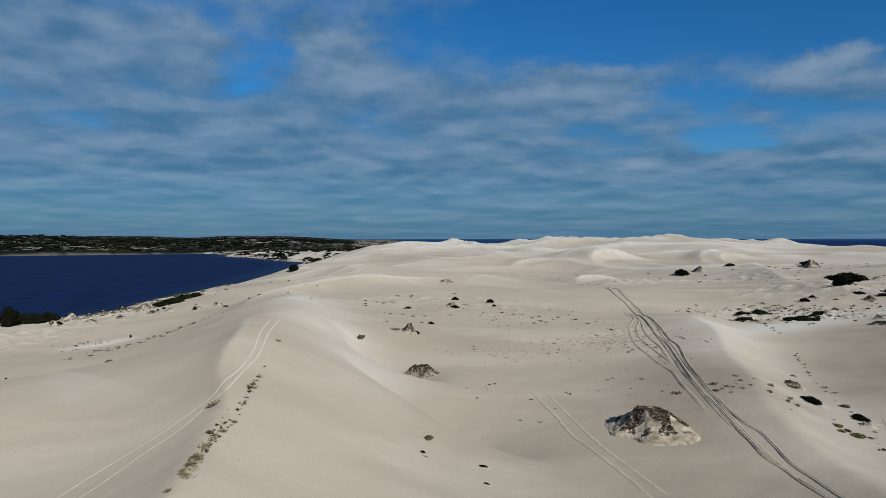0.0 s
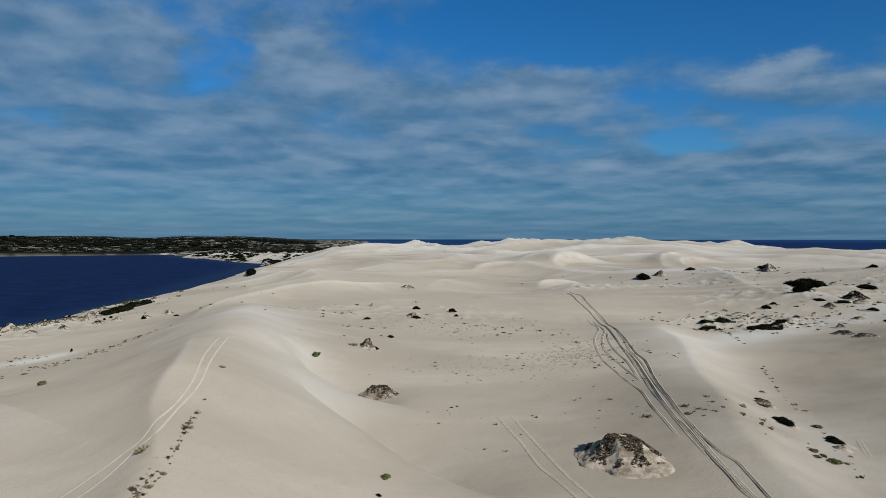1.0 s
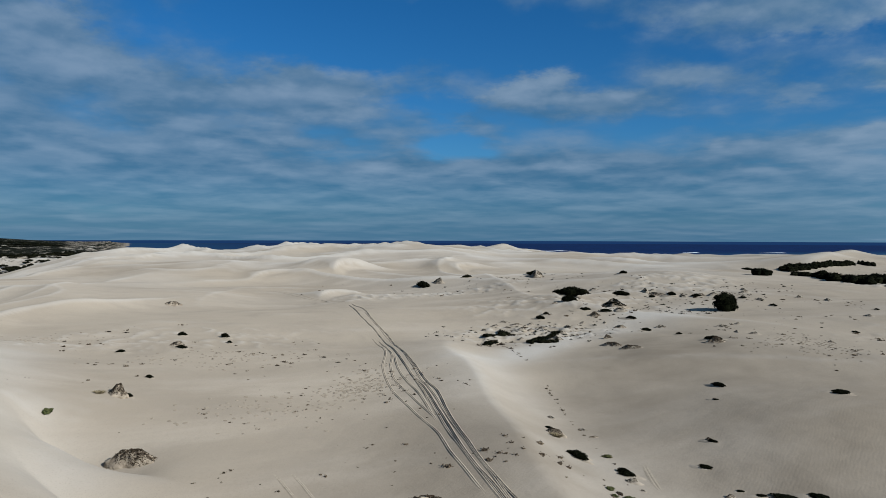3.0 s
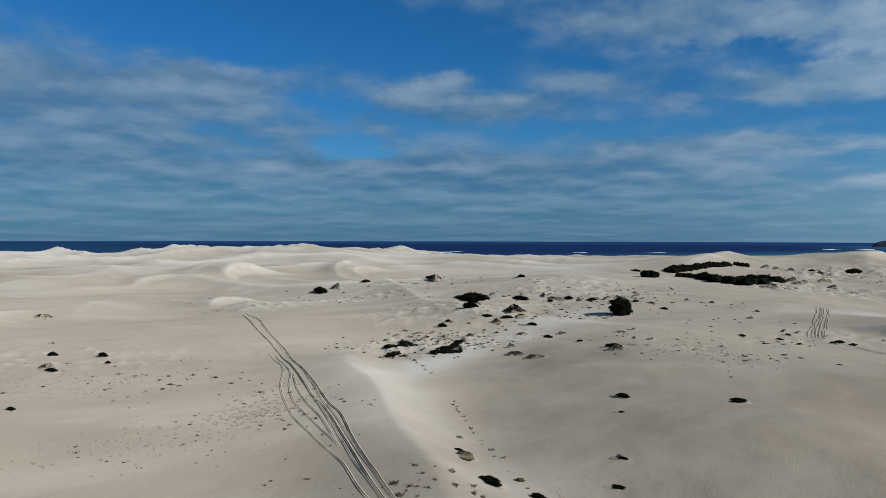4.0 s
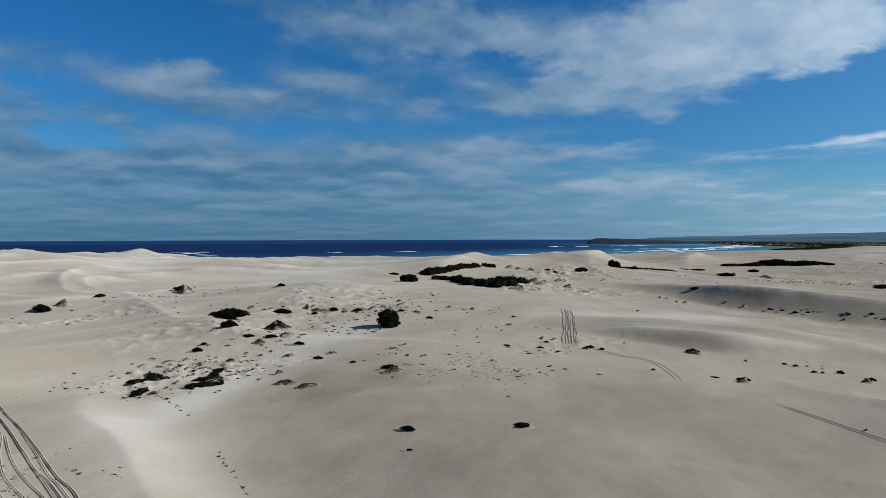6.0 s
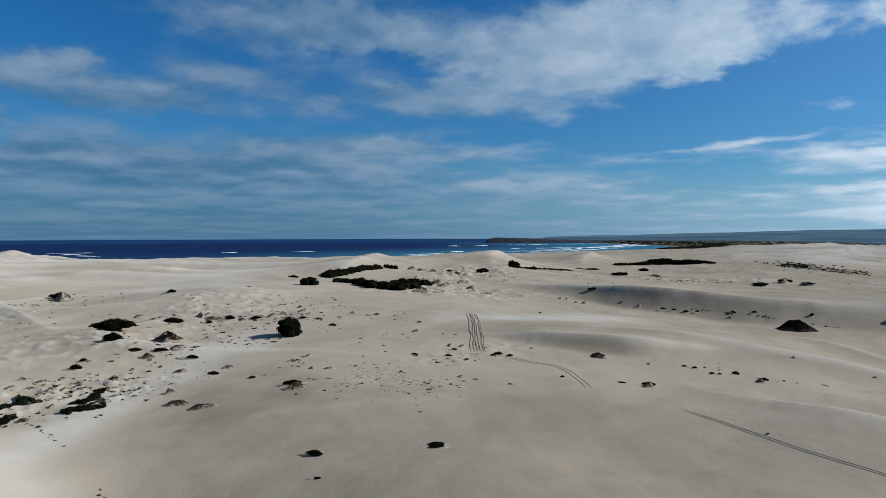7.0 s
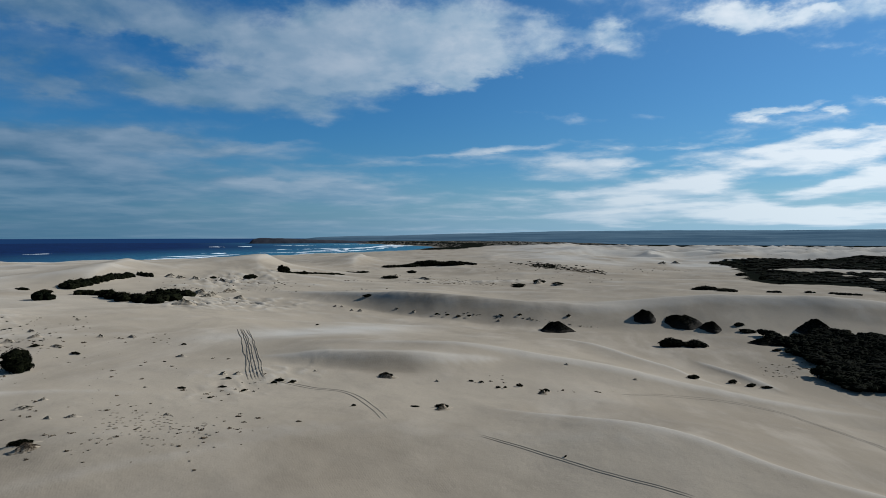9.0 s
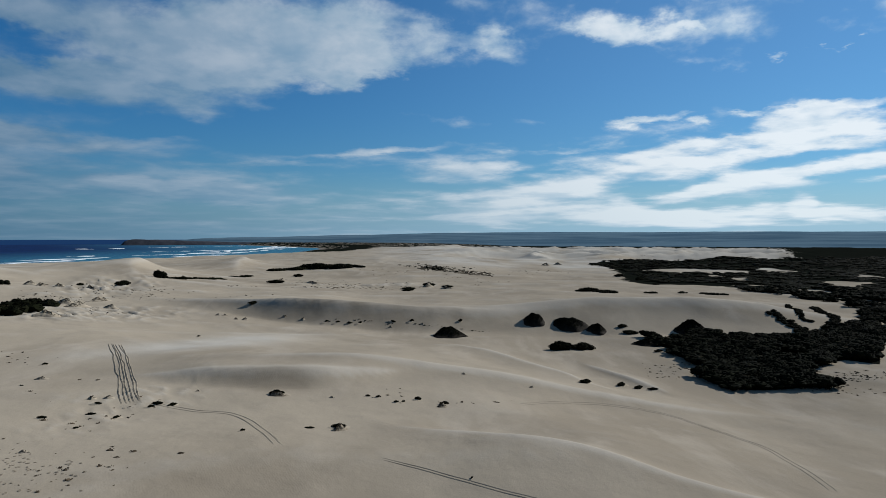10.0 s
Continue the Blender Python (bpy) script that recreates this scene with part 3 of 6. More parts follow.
    coast_belt = smooth(r, 1000, 1500) * (1 - smooth(r, 2200, 2700)) * smooth(bearing_at, 81, 90) * (1 - smooth(bearing_at, 111, 117))
    crests = 1 - np.abs(fractal(x, y, 190, 3, 0.42))
    z = z + coast_belt * (15.0 * np.clip(crests, 0, 1.2) ** 2)
    low_ridges = smooth(r, 110, 240) * (1 - smooth(r, 700, 1000)) * smooth(bearing_at, -16, -4) * (1 - 0.8 * smooth(bearing_at, 34, 50)) * (1 - smooth(bearing_at, 70, 92))
    crests = 1 - np.abs(fractal(x + 0.5 * y, 0.75 * y - 0.3 * x, 74, 1, 0.4))
    z = z + low_ridges * (4.2 * np.clip(crests, 0, 1) ** 2.2 - 2.0)
    # small sharp crests over the white dunes
    small = smooth(r, 150, 300) * (1 - smooth(r, 1000, 1400)) * smooth(bearing_at, -14, -4) * (1 - 0.75 * smooth(bearing_at, 36, 52)) * (1 - smooth(bearing_at, 78, 96))
    for turn, size, amount in ((18, 52, 1.5), (-22, 88, 1.5), (52, 66, 1.0)):
        c, q = math.cos(radians(turn)), math.sin(radians(turn))
        across = c * x - q * y + 14 * lattice_noise(x / 90 + turn, y / 90)
        crests = 1 - np.abs(lattice_noise(across / size + 0.37 * turn, (q * x + c * y) / (2.6 * size) - turn)) * 1.5
        z = z + small * amount * (np.clip(crests, 0, 1) ** 1.6 - 0.30)
    # the crests towards the sea
    tops = Land(x, y)
    tops.z = 0 * x
    tops.dune(123, 690, 70, 46, 50, 3.9, 0.7, 0, 0.012, 0)
    tops.dune(195, 680, 70, 46, 48, 6.4, 0.7, 0, 0.012, 0)
    tops.dune(232, 560, 100, 58, 52, 8.5, 0.75, 8, 0.012, 0)
    tops.dune(420, 740, 90, 55, 55, 9.6, 0.7, 0, 0.012, 0)
    tops.dune(25, 708, 70, 50, 50, 7.0, 0.8, 0, 0.03, 0)
    tops.dune(168, 380, 15, 60, 66, 3.5, 1, 10, 0.02, 9)
    tops.dune(109, 372, 15, 55, 66, 5.0, 1, 8, 0.02, 8)
    tops.dune(69, 268, 9, 34, 62, 2.8, 1, 4, 0.02, 6)
    tops.dune(64, 368, 12, 30, 66, 2.2, 1, 5, 0.02, 6)
    tops.dune(650, 345, 130, 60, 62, 13.3, 0.6, 0, 0.008, 0)
    tops.dune(443, 352, 90, 50, 60, 9.7, 0.65, 0, 0.012, 0)
    tops.dune(930, 340, 150, 55, 72, 11.3, 0.6, 0, 0.008, 0)
    tops.dune(1120, 170, 150, 50, 84, 3.6, 0.6, 0, 0.01, 0)
    z = z + tops.z
    rough = smooth(r, 25, 60)
    z = z + rough * (0.95 * fractal(x, y, 46, 3, 0.42) + 0.06 * fractal(x, y, 7, 3))
    lagoon = inside(x, y, LAGOON_SHORE) + 10 * fractal(x, y, 60, 3)
    # hills behind the lagoon and the plateau inland
    west = smooth(-bearing_at, 0.5, 5) * smooth(r, 1150, 1380) * (bearing_at > -120)
    z = z * (1 - west) + west * (2.2 + 5 * smooth(-lagoon, 60, 500) + smooth(r, 1500, 2600) * smooth(-bearing_at, 1, 11) * (19 + 9 * fractal(x, y, 420, 4)) + 5 * smooth(-bearing_at, 14, 30))
    inland = smooth(bearing_at, 78, 90) * smooth(r, 2400, 2800)
    ocean = inside(x, y, OCEAN_SHORE) + 14 * fractal(x, y, 90, 3)
    z = np.minimum(z, np.maximum(-lagoon * 0.28 + 0.6, -5))
    z = np.minimum(z, np.maximum(-ocean * (0.05 + 0.06 * smooth(-ocean, 40, 120)) + 0.4, -6))
    # scrub
    scrub = 0.60 * west * (1 - 0.12 * smooth(fractal(x, y, 160, 4) + 0.1, 0.15, 0.5) * (r < 2100))
    neck = smooth(-bearing_at, -6, -2) * smooth(r, 850, 1000) * (1 - smooth(-bearing_at, 13, 18))
    scrub = np.maximum(scrub, neck * (0.47 + 0.08 * smooth(r, 1350, 1700)))
    scrub = np.maximum(scrub, 0.85 * west * (1 - smooth(-lagoon, 40, 220)) * smooth(-bearing_at, 13, 18))
    scrub = np.maximum(scrub, 0.56 * smooth(-bearing_at, 11, 15) * smooth(-lagoon, 3, 14) * smooth(r, 950, 1150))
    heath = smooth(bearing_at, 95, 103) * smooth(r, 610, 720)
    scrub = np.maximum(scrub, heath * (0.98 - 0.6 * coast_belt))
    scrub = np.maximum(scrub, inland * (0.56 + 0.44 * smooth(bearing_at, 90, 98)))
    scrub = np.maximum(scrub, 0.56 * smooth(r, 2000, 2500) * (x > 0) * smooth(bearing_at, 60, 70))
    scrub = np.maximum(scrub, 0.70 * smooth(-ocean, 60, 130) * (1 - smooth(-ocean, 160, 300)) * smooth(r, 1500, 1900) * (x > 0))
    thicket = smooth(inside(x, y, NEAR_WOODS), -2, 5) if np.size(x) > 50 else 0
    scrub = np.maximum(scrub, thicket)
    if np.size(x) > 50:
        scrub = np.maximum(scrub, smooth(inside(x, y, PLAIN_WOODS) + 7 * fractal(x, y, 30, 2), -4, 8))
    scrub = scrub * (1 - bare_at(x, y))
    wet = (1 - smooth(-ocean, 6, 30)) * (x > -100) + 0.5 * (1 - smooth(-lagoon, 2, 8))
    return z, np.clip(scrub, 0, 1), np.clip(wet, 0, 1)

# stretches of brownish rippled sand, the first the bowl's shade put into the colour: place, half length, half width,
# heading
COARSE_AND_SHADE = [(341, 88, 62, 13, 179), (90, 57, 40, 21, 62), (170, 84, 12, 5, 165), (52, 42, 26, 14, 40), (80, 100, 36, 18, 40), (30, 62, 30, 16, 30)]


# stretches of white blown sand, and the sunlit track shoulder put into the colour
WHITE_AND_LIT = [(-58, 134, 7, 4, 40), (-80, 198, 26, 5, 25), (-8, 88, 20, 6, -12, 0.6), (45, 90, 58, 7.5, 14, 0.5), (-20, 128, 26, 10, 0, 0.6), (70, 128, 22, 6, 60), (120, 150, 30, 9, 60), (240, 120, 50, 14, 110)]


def patches(x, y, rows, grain):
    total = 0.0
    for a, b, long, wide, heading, *much in rows:
        s, c = math.sin(radians(heading)), math.cos(radians(heading))
        u, v = ((x - a) * s + (y - b) * c) / long, ((x - a) * c - (y - b) * s) / wide
        total = total + (much[0] if much else 1.0) * np.exp(-(u * u + v * v) ** 1.4) * (0.85 + 0.35 * fractal(x, y, grain, 3))
    return total


def coarse_and_shade_at(x, y):
    return np.clip(patches(x, y, COARSE_AND_SHADE, 9), 0, 1)


def white_and_lit_at(x, y):
    """How far the sand is white: on the high dunes towards the sea, where it is freshly blown, and where sunlight is
    put into the colour.
    """
    r, b = np.hypot(x, y), np.degrees(np.arctan2(x, y))
    high = smooth(r, 190, 480) * (1 - smooth(b, 38, 56))
    high = high + 1.7 * smooth(r, 850, 1100) * smooth(b, 78, 86)
    return np.clip(high * (0.38 + 0.4 * fractal(x, y, 60, 3)) + patches(x, y, WHITE_AND_LIT, 14), 0, 1)


def grid_mesh(name, x, y, z, ring, attributes=()):
    """A mesh over rows of places; ring closes each row on itself."""
    rows, cols = x.shape
    me = bpy.data.meshes.new(name)
    me.vertices.add(rows * cols)
    me.vertices.foreach_set("co", np.stack([x, y, z], -1).astype(np.float32).ravel())
    wide = cols if ring else cols - 1
    i, j = np.meshgrid(np.arange(rows - 1), np.arange(wide), indexing="ij")
    k = (j + 1) % cols
    quads = np.stack([i * cols + j, i * cols + k, (i + 1) * cols + k, (i + 1) * cols + j], -1).reshape(-1, 4)[:, ::-1]
    me.loops.add(quads.size)
    me.loops.foreach_set("vertex_index", quads.astype(np.int32).ravel())
    me.polygons.add(len(quads))
    me.polygons.foreach_set("loop_start", np.arange(0, quads.size, 4, dtype=np.int32))
    me.polygons.foreach_set("use_smooth", np.ones(len(quads), bool))
    for key, values in attributes:
        me.attributes.new(key, "FLOAT", "POINT").data.foreach_set("value", values.astype(np.float32).ravel())
    me.update(calc_edges=True)
    me.validate()
    return me


HUB = (10.0, 22.0)
fine_way, rest_way = np.arange(-42, 132, 0.15), np.arange(132, 318, 2.0)
ways = np.radians(np.concatenate([fine_way, rest_way]))
rings = np.concatenate([[0.05, 4, 9, 14, 19], 24 * np.exp(np.arange(0, math.log(400 / 24), 0.0075)), 400 * np.exp(np.arange(0.0075, math.log(4850 / 400), 0.0125)), [4850]])
aa, rr = np.meshgrid(ways, rings)
gx, gy = HUB[0] + rr * np.sin(aa), HUB[1] + rr * np.cos(aa)
gz, scrubs, wets = ground_height(gx, gy)
# crests are brightened in the colour, by the curve of the ground
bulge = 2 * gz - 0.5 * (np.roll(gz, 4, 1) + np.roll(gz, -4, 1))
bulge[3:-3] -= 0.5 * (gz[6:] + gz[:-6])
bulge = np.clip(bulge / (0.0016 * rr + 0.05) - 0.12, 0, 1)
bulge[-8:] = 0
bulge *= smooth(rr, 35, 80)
ground = new("ground", grid_mesh("ground", gx, gy, gz, True, (("scrub", scrubs), ("wet", wets), ("coarse", coarse_and_shade_at(gx, gy)), ("clean", np.clip(white_and_lit_at(gx, gy) + 0.5 * bulge, 0, 1)))))
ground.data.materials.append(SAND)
tagged(ground, "pale wind-shaped dune sand with soft ridges, hollows and far scrub", "ground", kind="structure")


def water(name, mat, corners, near, label):
    """A sheet of water at sea level, with shoal nearness for its colour."""
    ways_w = np.radians(np.arange(near[0], near[1], 0.5))
    rings_w = near[2] * np.exp(np.linspace(0, math.log(4900 / near[2]), 150))
    a, r = np.meshgrid(ways_w, rings_w)
    x, y = HUB[0] + r * np.sin(a), HUB[1] + r * np.cos(a)
    depth = inside(x, y, corners)
    shoal = (1 - smooth(depth, 20, near[3])) * (0.2 + 0.8 * smooth(np.degrees(a), 38, 60))
    ob = new(name, grid_mesh(name, x, y, 0.0 * x + near[4], False, (("shoal", shoal),)))
    ob.data.materials.append(mat)
    return tagged(ob, label, "water", kind="structure")


water("lagoon", LAGOON, LAGOON_SHORE, (-95, -5, 120, 45, 0.0), "deep blue sheltered lagoon water with a light chop")
water("ocean", OCEAN, OCEAN_SHORE, (-5, 130, 500, 1050, 0.0), "blue ocean water paling to turquoise over the shoals")


def backdrop(points, r, label):
    """Far hills round the horizon: a ridge with a back slope, from rows of bearing and height."""
    ways_b = np.radians(np.arange(points[0][0], points[-1][0], 0.1))
    top = np.interp(np.degrees(ways_b), [p[0] for p in points], [p[1] for p in points])
    top = top + 1.6 * fractal(np.degrees(ways_b), 0 * ways_b, 2.5, 4)
    a, k = np.meshgrid(ways_b, np.arange(5))
    depth = np.interp(np.degrees(a), [67, 74, 92], [90, 180, 1500])
    reach = r - depth * np.array([1.0, 0.66, 0.2, 0.0, -0.06])[k]
    z = np.array([0.02, 0.16, 0.70, 1.0, 0.6])[k] * top
    ob = new("backdrop", grid_mesh("backdrop", HUB[0] + reach * np.sin(a), HUB[1] + reach * np.cos(a), z, False))
    ob.data.materials.append(FAR_HILL)
    return tagged(ob, label, "hills", kind="structure")


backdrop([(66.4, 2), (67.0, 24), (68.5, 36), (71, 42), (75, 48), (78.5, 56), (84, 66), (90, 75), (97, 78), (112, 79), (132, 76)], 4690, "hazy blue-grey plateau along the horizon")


def headland():
    """A flat-topped rocky point with cliffs to the sea."""
    along, across = np.meshgrid(np.linspace(0, 1, 90), np.linspace(-1, 1, 21), indexing="ij")
    x = 3940 + along * 380
    y = 1990 - along * 830
    top = np.interp(along, [0, 0.02, 0.06, 0.3, 0.45, 0.7, 1.0], [3, 25, 32, 29, 22, 15, 9]) * (1 + 0.06 * fractal(along * 40, across * 4, 4, 4))
    shape = np.clip(1.25 - np.abs(across) ** 3 * 1.35, -0.1, 1.0)
    z = top * shape + 1.5 * fractal(along * 60, across * 9, 3, 3)
    ob = new("headland", grid_mesh("headland", x + across * 130, y + across * 62, z - 1.0, False))
    ob.data.materials.append(ROCK)
    return tagged(ob, "dark rocky headland with cliffs above the sea", "headland", kind="structure")


headland()


def breaker(ax, ay, bx, by, wide, tall, seed, label="line of white surf breaking towards the beach"):
    """A ragged line of white water: a low rolling ridge that thins out at its ends."""
    n = max(24, int(math.hypot(bx - ax, by - ay) / 6))
    s, k = np.linspace(0, 1, n)[:, None], np.linspace(-1, 1, 7)[None, :]
    sx, sy = -(by - ay) / math.hypot(bx - ax, by - ay), (bx - ax) / math.hypot(bx - ax, by - ay)
    body = np.clip(np.sin(np.pi * s) ** 0.5 * (0.55 + 0.75 * lattice_noise(s * n / 6, 0 * s + seed)), 0.03, 1.4)
    drift = 1.4 * wide * lattice_noise(s * n / 14, 0 * s + seed + 9.5)
    off = drift + k * wide * body
    x, y = ax + (bx - ax) * s + sx * off, ay + (by - ay) * s + sy * off
    z = 0.12 + tall * (1 - k * k) * body
    ob = new("surf", grid_mesh("surf", x, y, z, False))
    ob.data.materials.append(FOAM)
    return tagged(ob, label, "surf", "surf lines", kind="structure")

breaker(2695, 1557, 2697, 1479, 14, 1.5, 1)
breaker(2759, 1458, 2890, 1440, 12, 1.2, 2)
breaker(3188, 1484, 3112, 1360, 10, 1.0, 3)
breaker(3192, 1394, 3280, 1311, 10, 1.0, 4)
breaker(1704, 1012, 1779, 982, 12, 1.5, 5)
breaker(1283, 893, 1369, 884, 10, 0.8, 6)
breaker(1324, 899, 1433, 853, 9, 0.8, 7)
breaker(1370, 851, 1619, 888, 8, 0.7, 8)
breaker(1808, 906, 1984, 830, 12, 1.0, 9)
breaker(1865, 827, 2235, 768, 14, 1.0, 10)
breaker(1926, 728, 2784, 768, 12, 0.9, 11)
breaker(2453, 839, 3583, 804, 16, 1.0, 12)
breaker(2910, 895, 3801, 835, 12, 0.8, 13)
breaker(1561, 1422, 1646, 1409, 8, 1.0, 14)
breaker(872, 1658, 1033, 1736, 8, 1.0, 15)
breaker(1033, 1736, 1100, 1714, 8, 0.8, 16)
breaker(1009, 1562, 1021, 1535, 8, 0.8, 17)
breaker(1398, 1544, 1418, 1499, 10, 1.0, 18)
breaker(1003, 2023, 1132, 1991, 8, 1.0, 19)
breaker(1110, 1889, 1242, 1854, 8, 0.9, 20)
breaker(1022, 1611, 998, 1486, 8, 1.0, 21)
breaker(3368, 1359, 3675, 1181, 8, 0.8, 22)
breaker(1208, 902, 1311, 869, 9, 0.7, 23)
breaker(1863, 872, 2196, 754, 16, 0.8, 24)
breaker(2047, 855, 2910, 871, 18, 0.8, 25)
breaker(2193, 825, 4040, 1032, 18, 0.8, 26)
breaker(2552, 851, 4644, 1031, 18, 0.8, 27)
breaker(1712, 762, 1869, 677, 12, 0.8, 28)
breaker(1309, 911, 1433, 841, 14, 0.8, 29)
breaker(1429, 968, 1663, 876, 14, 0.8, 30)
breaker(1259, 815, 1469, 790, 12, 0.8, 31)
breaker(1209, 843, 1261, 785, 10, 0.8, 32)
breaker(2910, 871, 5018, 1070, 16, 0.8, 33)
breaker(2185, 1053, 2550, 912, 12, 0.8, 34)

# ---- plants, heaps and tracks: one function for each kind ----
def mesh_of(name, verts, faces, mat, soft=False):
    me = bpy.data.meshes.new(name)
    me.from_pydata([tuple(v) for v in verts], [], faces)
    if soft:
        me.polygons.foreach_set("use_smooth", [True] * len(me.polygons))
    me.materials.append(mat)
    me.update()
    return me


def part(name, me, parent, label=""):
    ob = new(name, me)
    ob.parent = parent
    return tagged(ob, label) if label else ob


class Leaves:
    """Collects small leaf blades, lumps and twigs into one mesh."""
    def __init__(self, seed):
        self.rng, self.v, self.f = np.random.RandomState(seed), [], []

    def blade(self, at, out, long, wide):
        r = self.rng
        n = out / (np.linalg.norm(out) + 1e-9) + r.normal(0, 0.55, 3)
        n /= np.linalg.norm(n) + 1e-9
        t = np.cross(n, r.normal(0, 1, 3))
        t /= np.linalg.norm(t) + 1e-9
        s = np.cross(n, t)
        k = len(self.v)
        self.v += [at - t * long * 0.5, at + s * wide * 0.5 + n * long * 0.12, at + t * long * 0.5, at - s * wide * 0.5 + n * long * 0.12]
        self.f += [(k, k + 1, k + 2), (k, k + 2, k + 3)]

    def lump(self, centre, radii, turns=9, rows=5, uneven=0.16):
        k, r = len(self.v), self.rng
        for i in range(rows + 1):
            e = -0.35 * math.pi + (0.85 * math.pi) * i / rows
            for j in range(turns):
                a = 2 * math.pi * (j + 0.5 * (i % 2)) / turns
                q = 1 + r.uniform(-uneven, uneven)
                self.v.append(np.array(centre) + np.array([math.cos(e) * math.cos(a), math.cos(e) * math.sin(a), math.sin(e)]) * radii * q)
        for i in range(rows):
            for j in range(turns):
                a, b = k + i * turns + j, k + i * turns + (j + 1) % turns
                self.f.append((a, b, b + turns, a + turns))
        self.f.append(tuple(k + rows * turns + j for j in range(turns)))

    def twig(self, a, b, thick):
        a, b = np.array(a, float), np.array(b, float)
        d = (b - a) / (np.linalg.norm(b - a) + 1e-9)
        s = np.cross(d, (0.3, 0.5, 0.8))
        s /= np.linalg.norm(s)
        u, k = np.cross(d, s), len(self.v)
        for p, w in ((a, thick), (b, thick * 0.35)):
            self.v += [p + s * w, p - s * w * 0.5 + u * w * 0.87, p - s * w * 0.5 - u * w * 0.87]
        self.f += [(k, k + 1, k + 4, k + 3), (k + 1, k + 2, k + 5, k + 4), (k + 2, k, k + 3, k + 5)]

    def crown(self, lobes, count, size):
        weights = np.array([w[3] ** 2 for w in lobes])
        for n in self.rng.choice(len(lobes), count, p=weights / weights.sum()):
            x, y, z, radius, flat = lobes[n]
            d = self.rng.normal(0, 1, 3)
            d /= np.linalg.norm(d)
            d[2] = abs(d[2]) * 1.1 - 0.25
            at = np.array([x, y, z]) + d * np.array([radius, radius, radius * flat]) * self.rng.uniform(0.82, 1.10)
            at[2] = max(at[2], 0.01)
            self.blade(at, d, size * self.rng.uniform(0.6, 1.5), size * self.rng.uniform(0.35, 0.7))

    def mesh(self, name, mat, soft=False):
        return mesh_of(name, self.v, self.f, mat, soft)


def shrub_model(seed, lobe_count, count, size, spread=0.28, mat=LEAF, lift=0.0):
    """A shrub one metre wide and about 0.6 m high: crown and stems, as two meshes."""
    r = np.random.RandomState(seed)
    lobes = [(0.0, 0.0, 0.20, 0.30, 1.05)]
    for k in range(lobe_count):
        a, d = 2 * math.pi * (k + r.uniform(0, 0.7)) / lobe_count, spread * r.uniform(0.75, 1.1)
        lobes.append((d * math.cos(a), d * math.sin(a), r.uniform(0.10, 0.24), r.uniform(0.15, 0.25), r.uniform(0.7, 1.1)))
    if lift:
        lobes += [(x * 0.85, y * 0.85, z + lift, radius * 0.95, flat) for x, y, z, radius, flat in lobes]
    crown, stems = Leaves(seed), Leaves(seed + 50)
    for x, y, z, radius, flat in lobes:
        crown.lump((x, y, z), np.array([radius, radius, radius * flat]) * 0.74)
    crown.crown(lobes, count, size)
    for x, y, z, radius, flat in lobes:
        stems.twig((x * 0.2, y * 0.2, -0.05), (x * 0.85, y * 0.85, z + radius * flat * 0.7), 0.018)
    for k in range(10):
        x, y, z, radius, flat = lobes[r.randint(len(lobes))]
        d = r.normal(0, 1, 3)
        d[2] = abs(d[2])
        d /= np.linalg.norm(d)
        stems.twig((x, y, z), (x + d[0] * radius * 1.2, y + d[1] * radius * 1.2, z + d[2] * radius * 1.2), 0.008)
    return crown.mesh("crown", mat), stems.mesh("stems", TWIG)


def grass_model(seed, blades, mat, spread=0.5, lean=0.5):
    """A tussock one metre wide: bent blades fanning from its foot."""
    g = Leaves(seed)
    for k in range(blades):
        a, d = g.rng.uniform(0, 2 * math.pi), spread * g.rng.uniform(0, 0.6) ** 0.7
        foot = np.array([d * math.cos(a), d * math.sin(a), -0.02])
        tip = foot + np.array([math.cos(a) * lean * g.rng.uniform(0.1, 1), math.sin(a) * lean * g.rng.uniform(0.1, 1), g.rng.uniform(0.25, 0.6)])
        side = np.cross(tip - foot, g.rng.normal(0, 1, 3))
        side *= g.rng.uniform(0.015, 0.035) / (np.linalg.norm(side) + 1e-9)
        mid, n = foot * 0.45 + tip * 0.55 + np.array([0, 0, 0.07]), len(g.v)
        g.v += [foot - side, foot + side, mid + side, mid - side, tip]
        g.f += [(n, n + 1, n + 2, n + 3), (n + 3, n + 2, n + 4)]
    return g.mesh("tussock", mat)


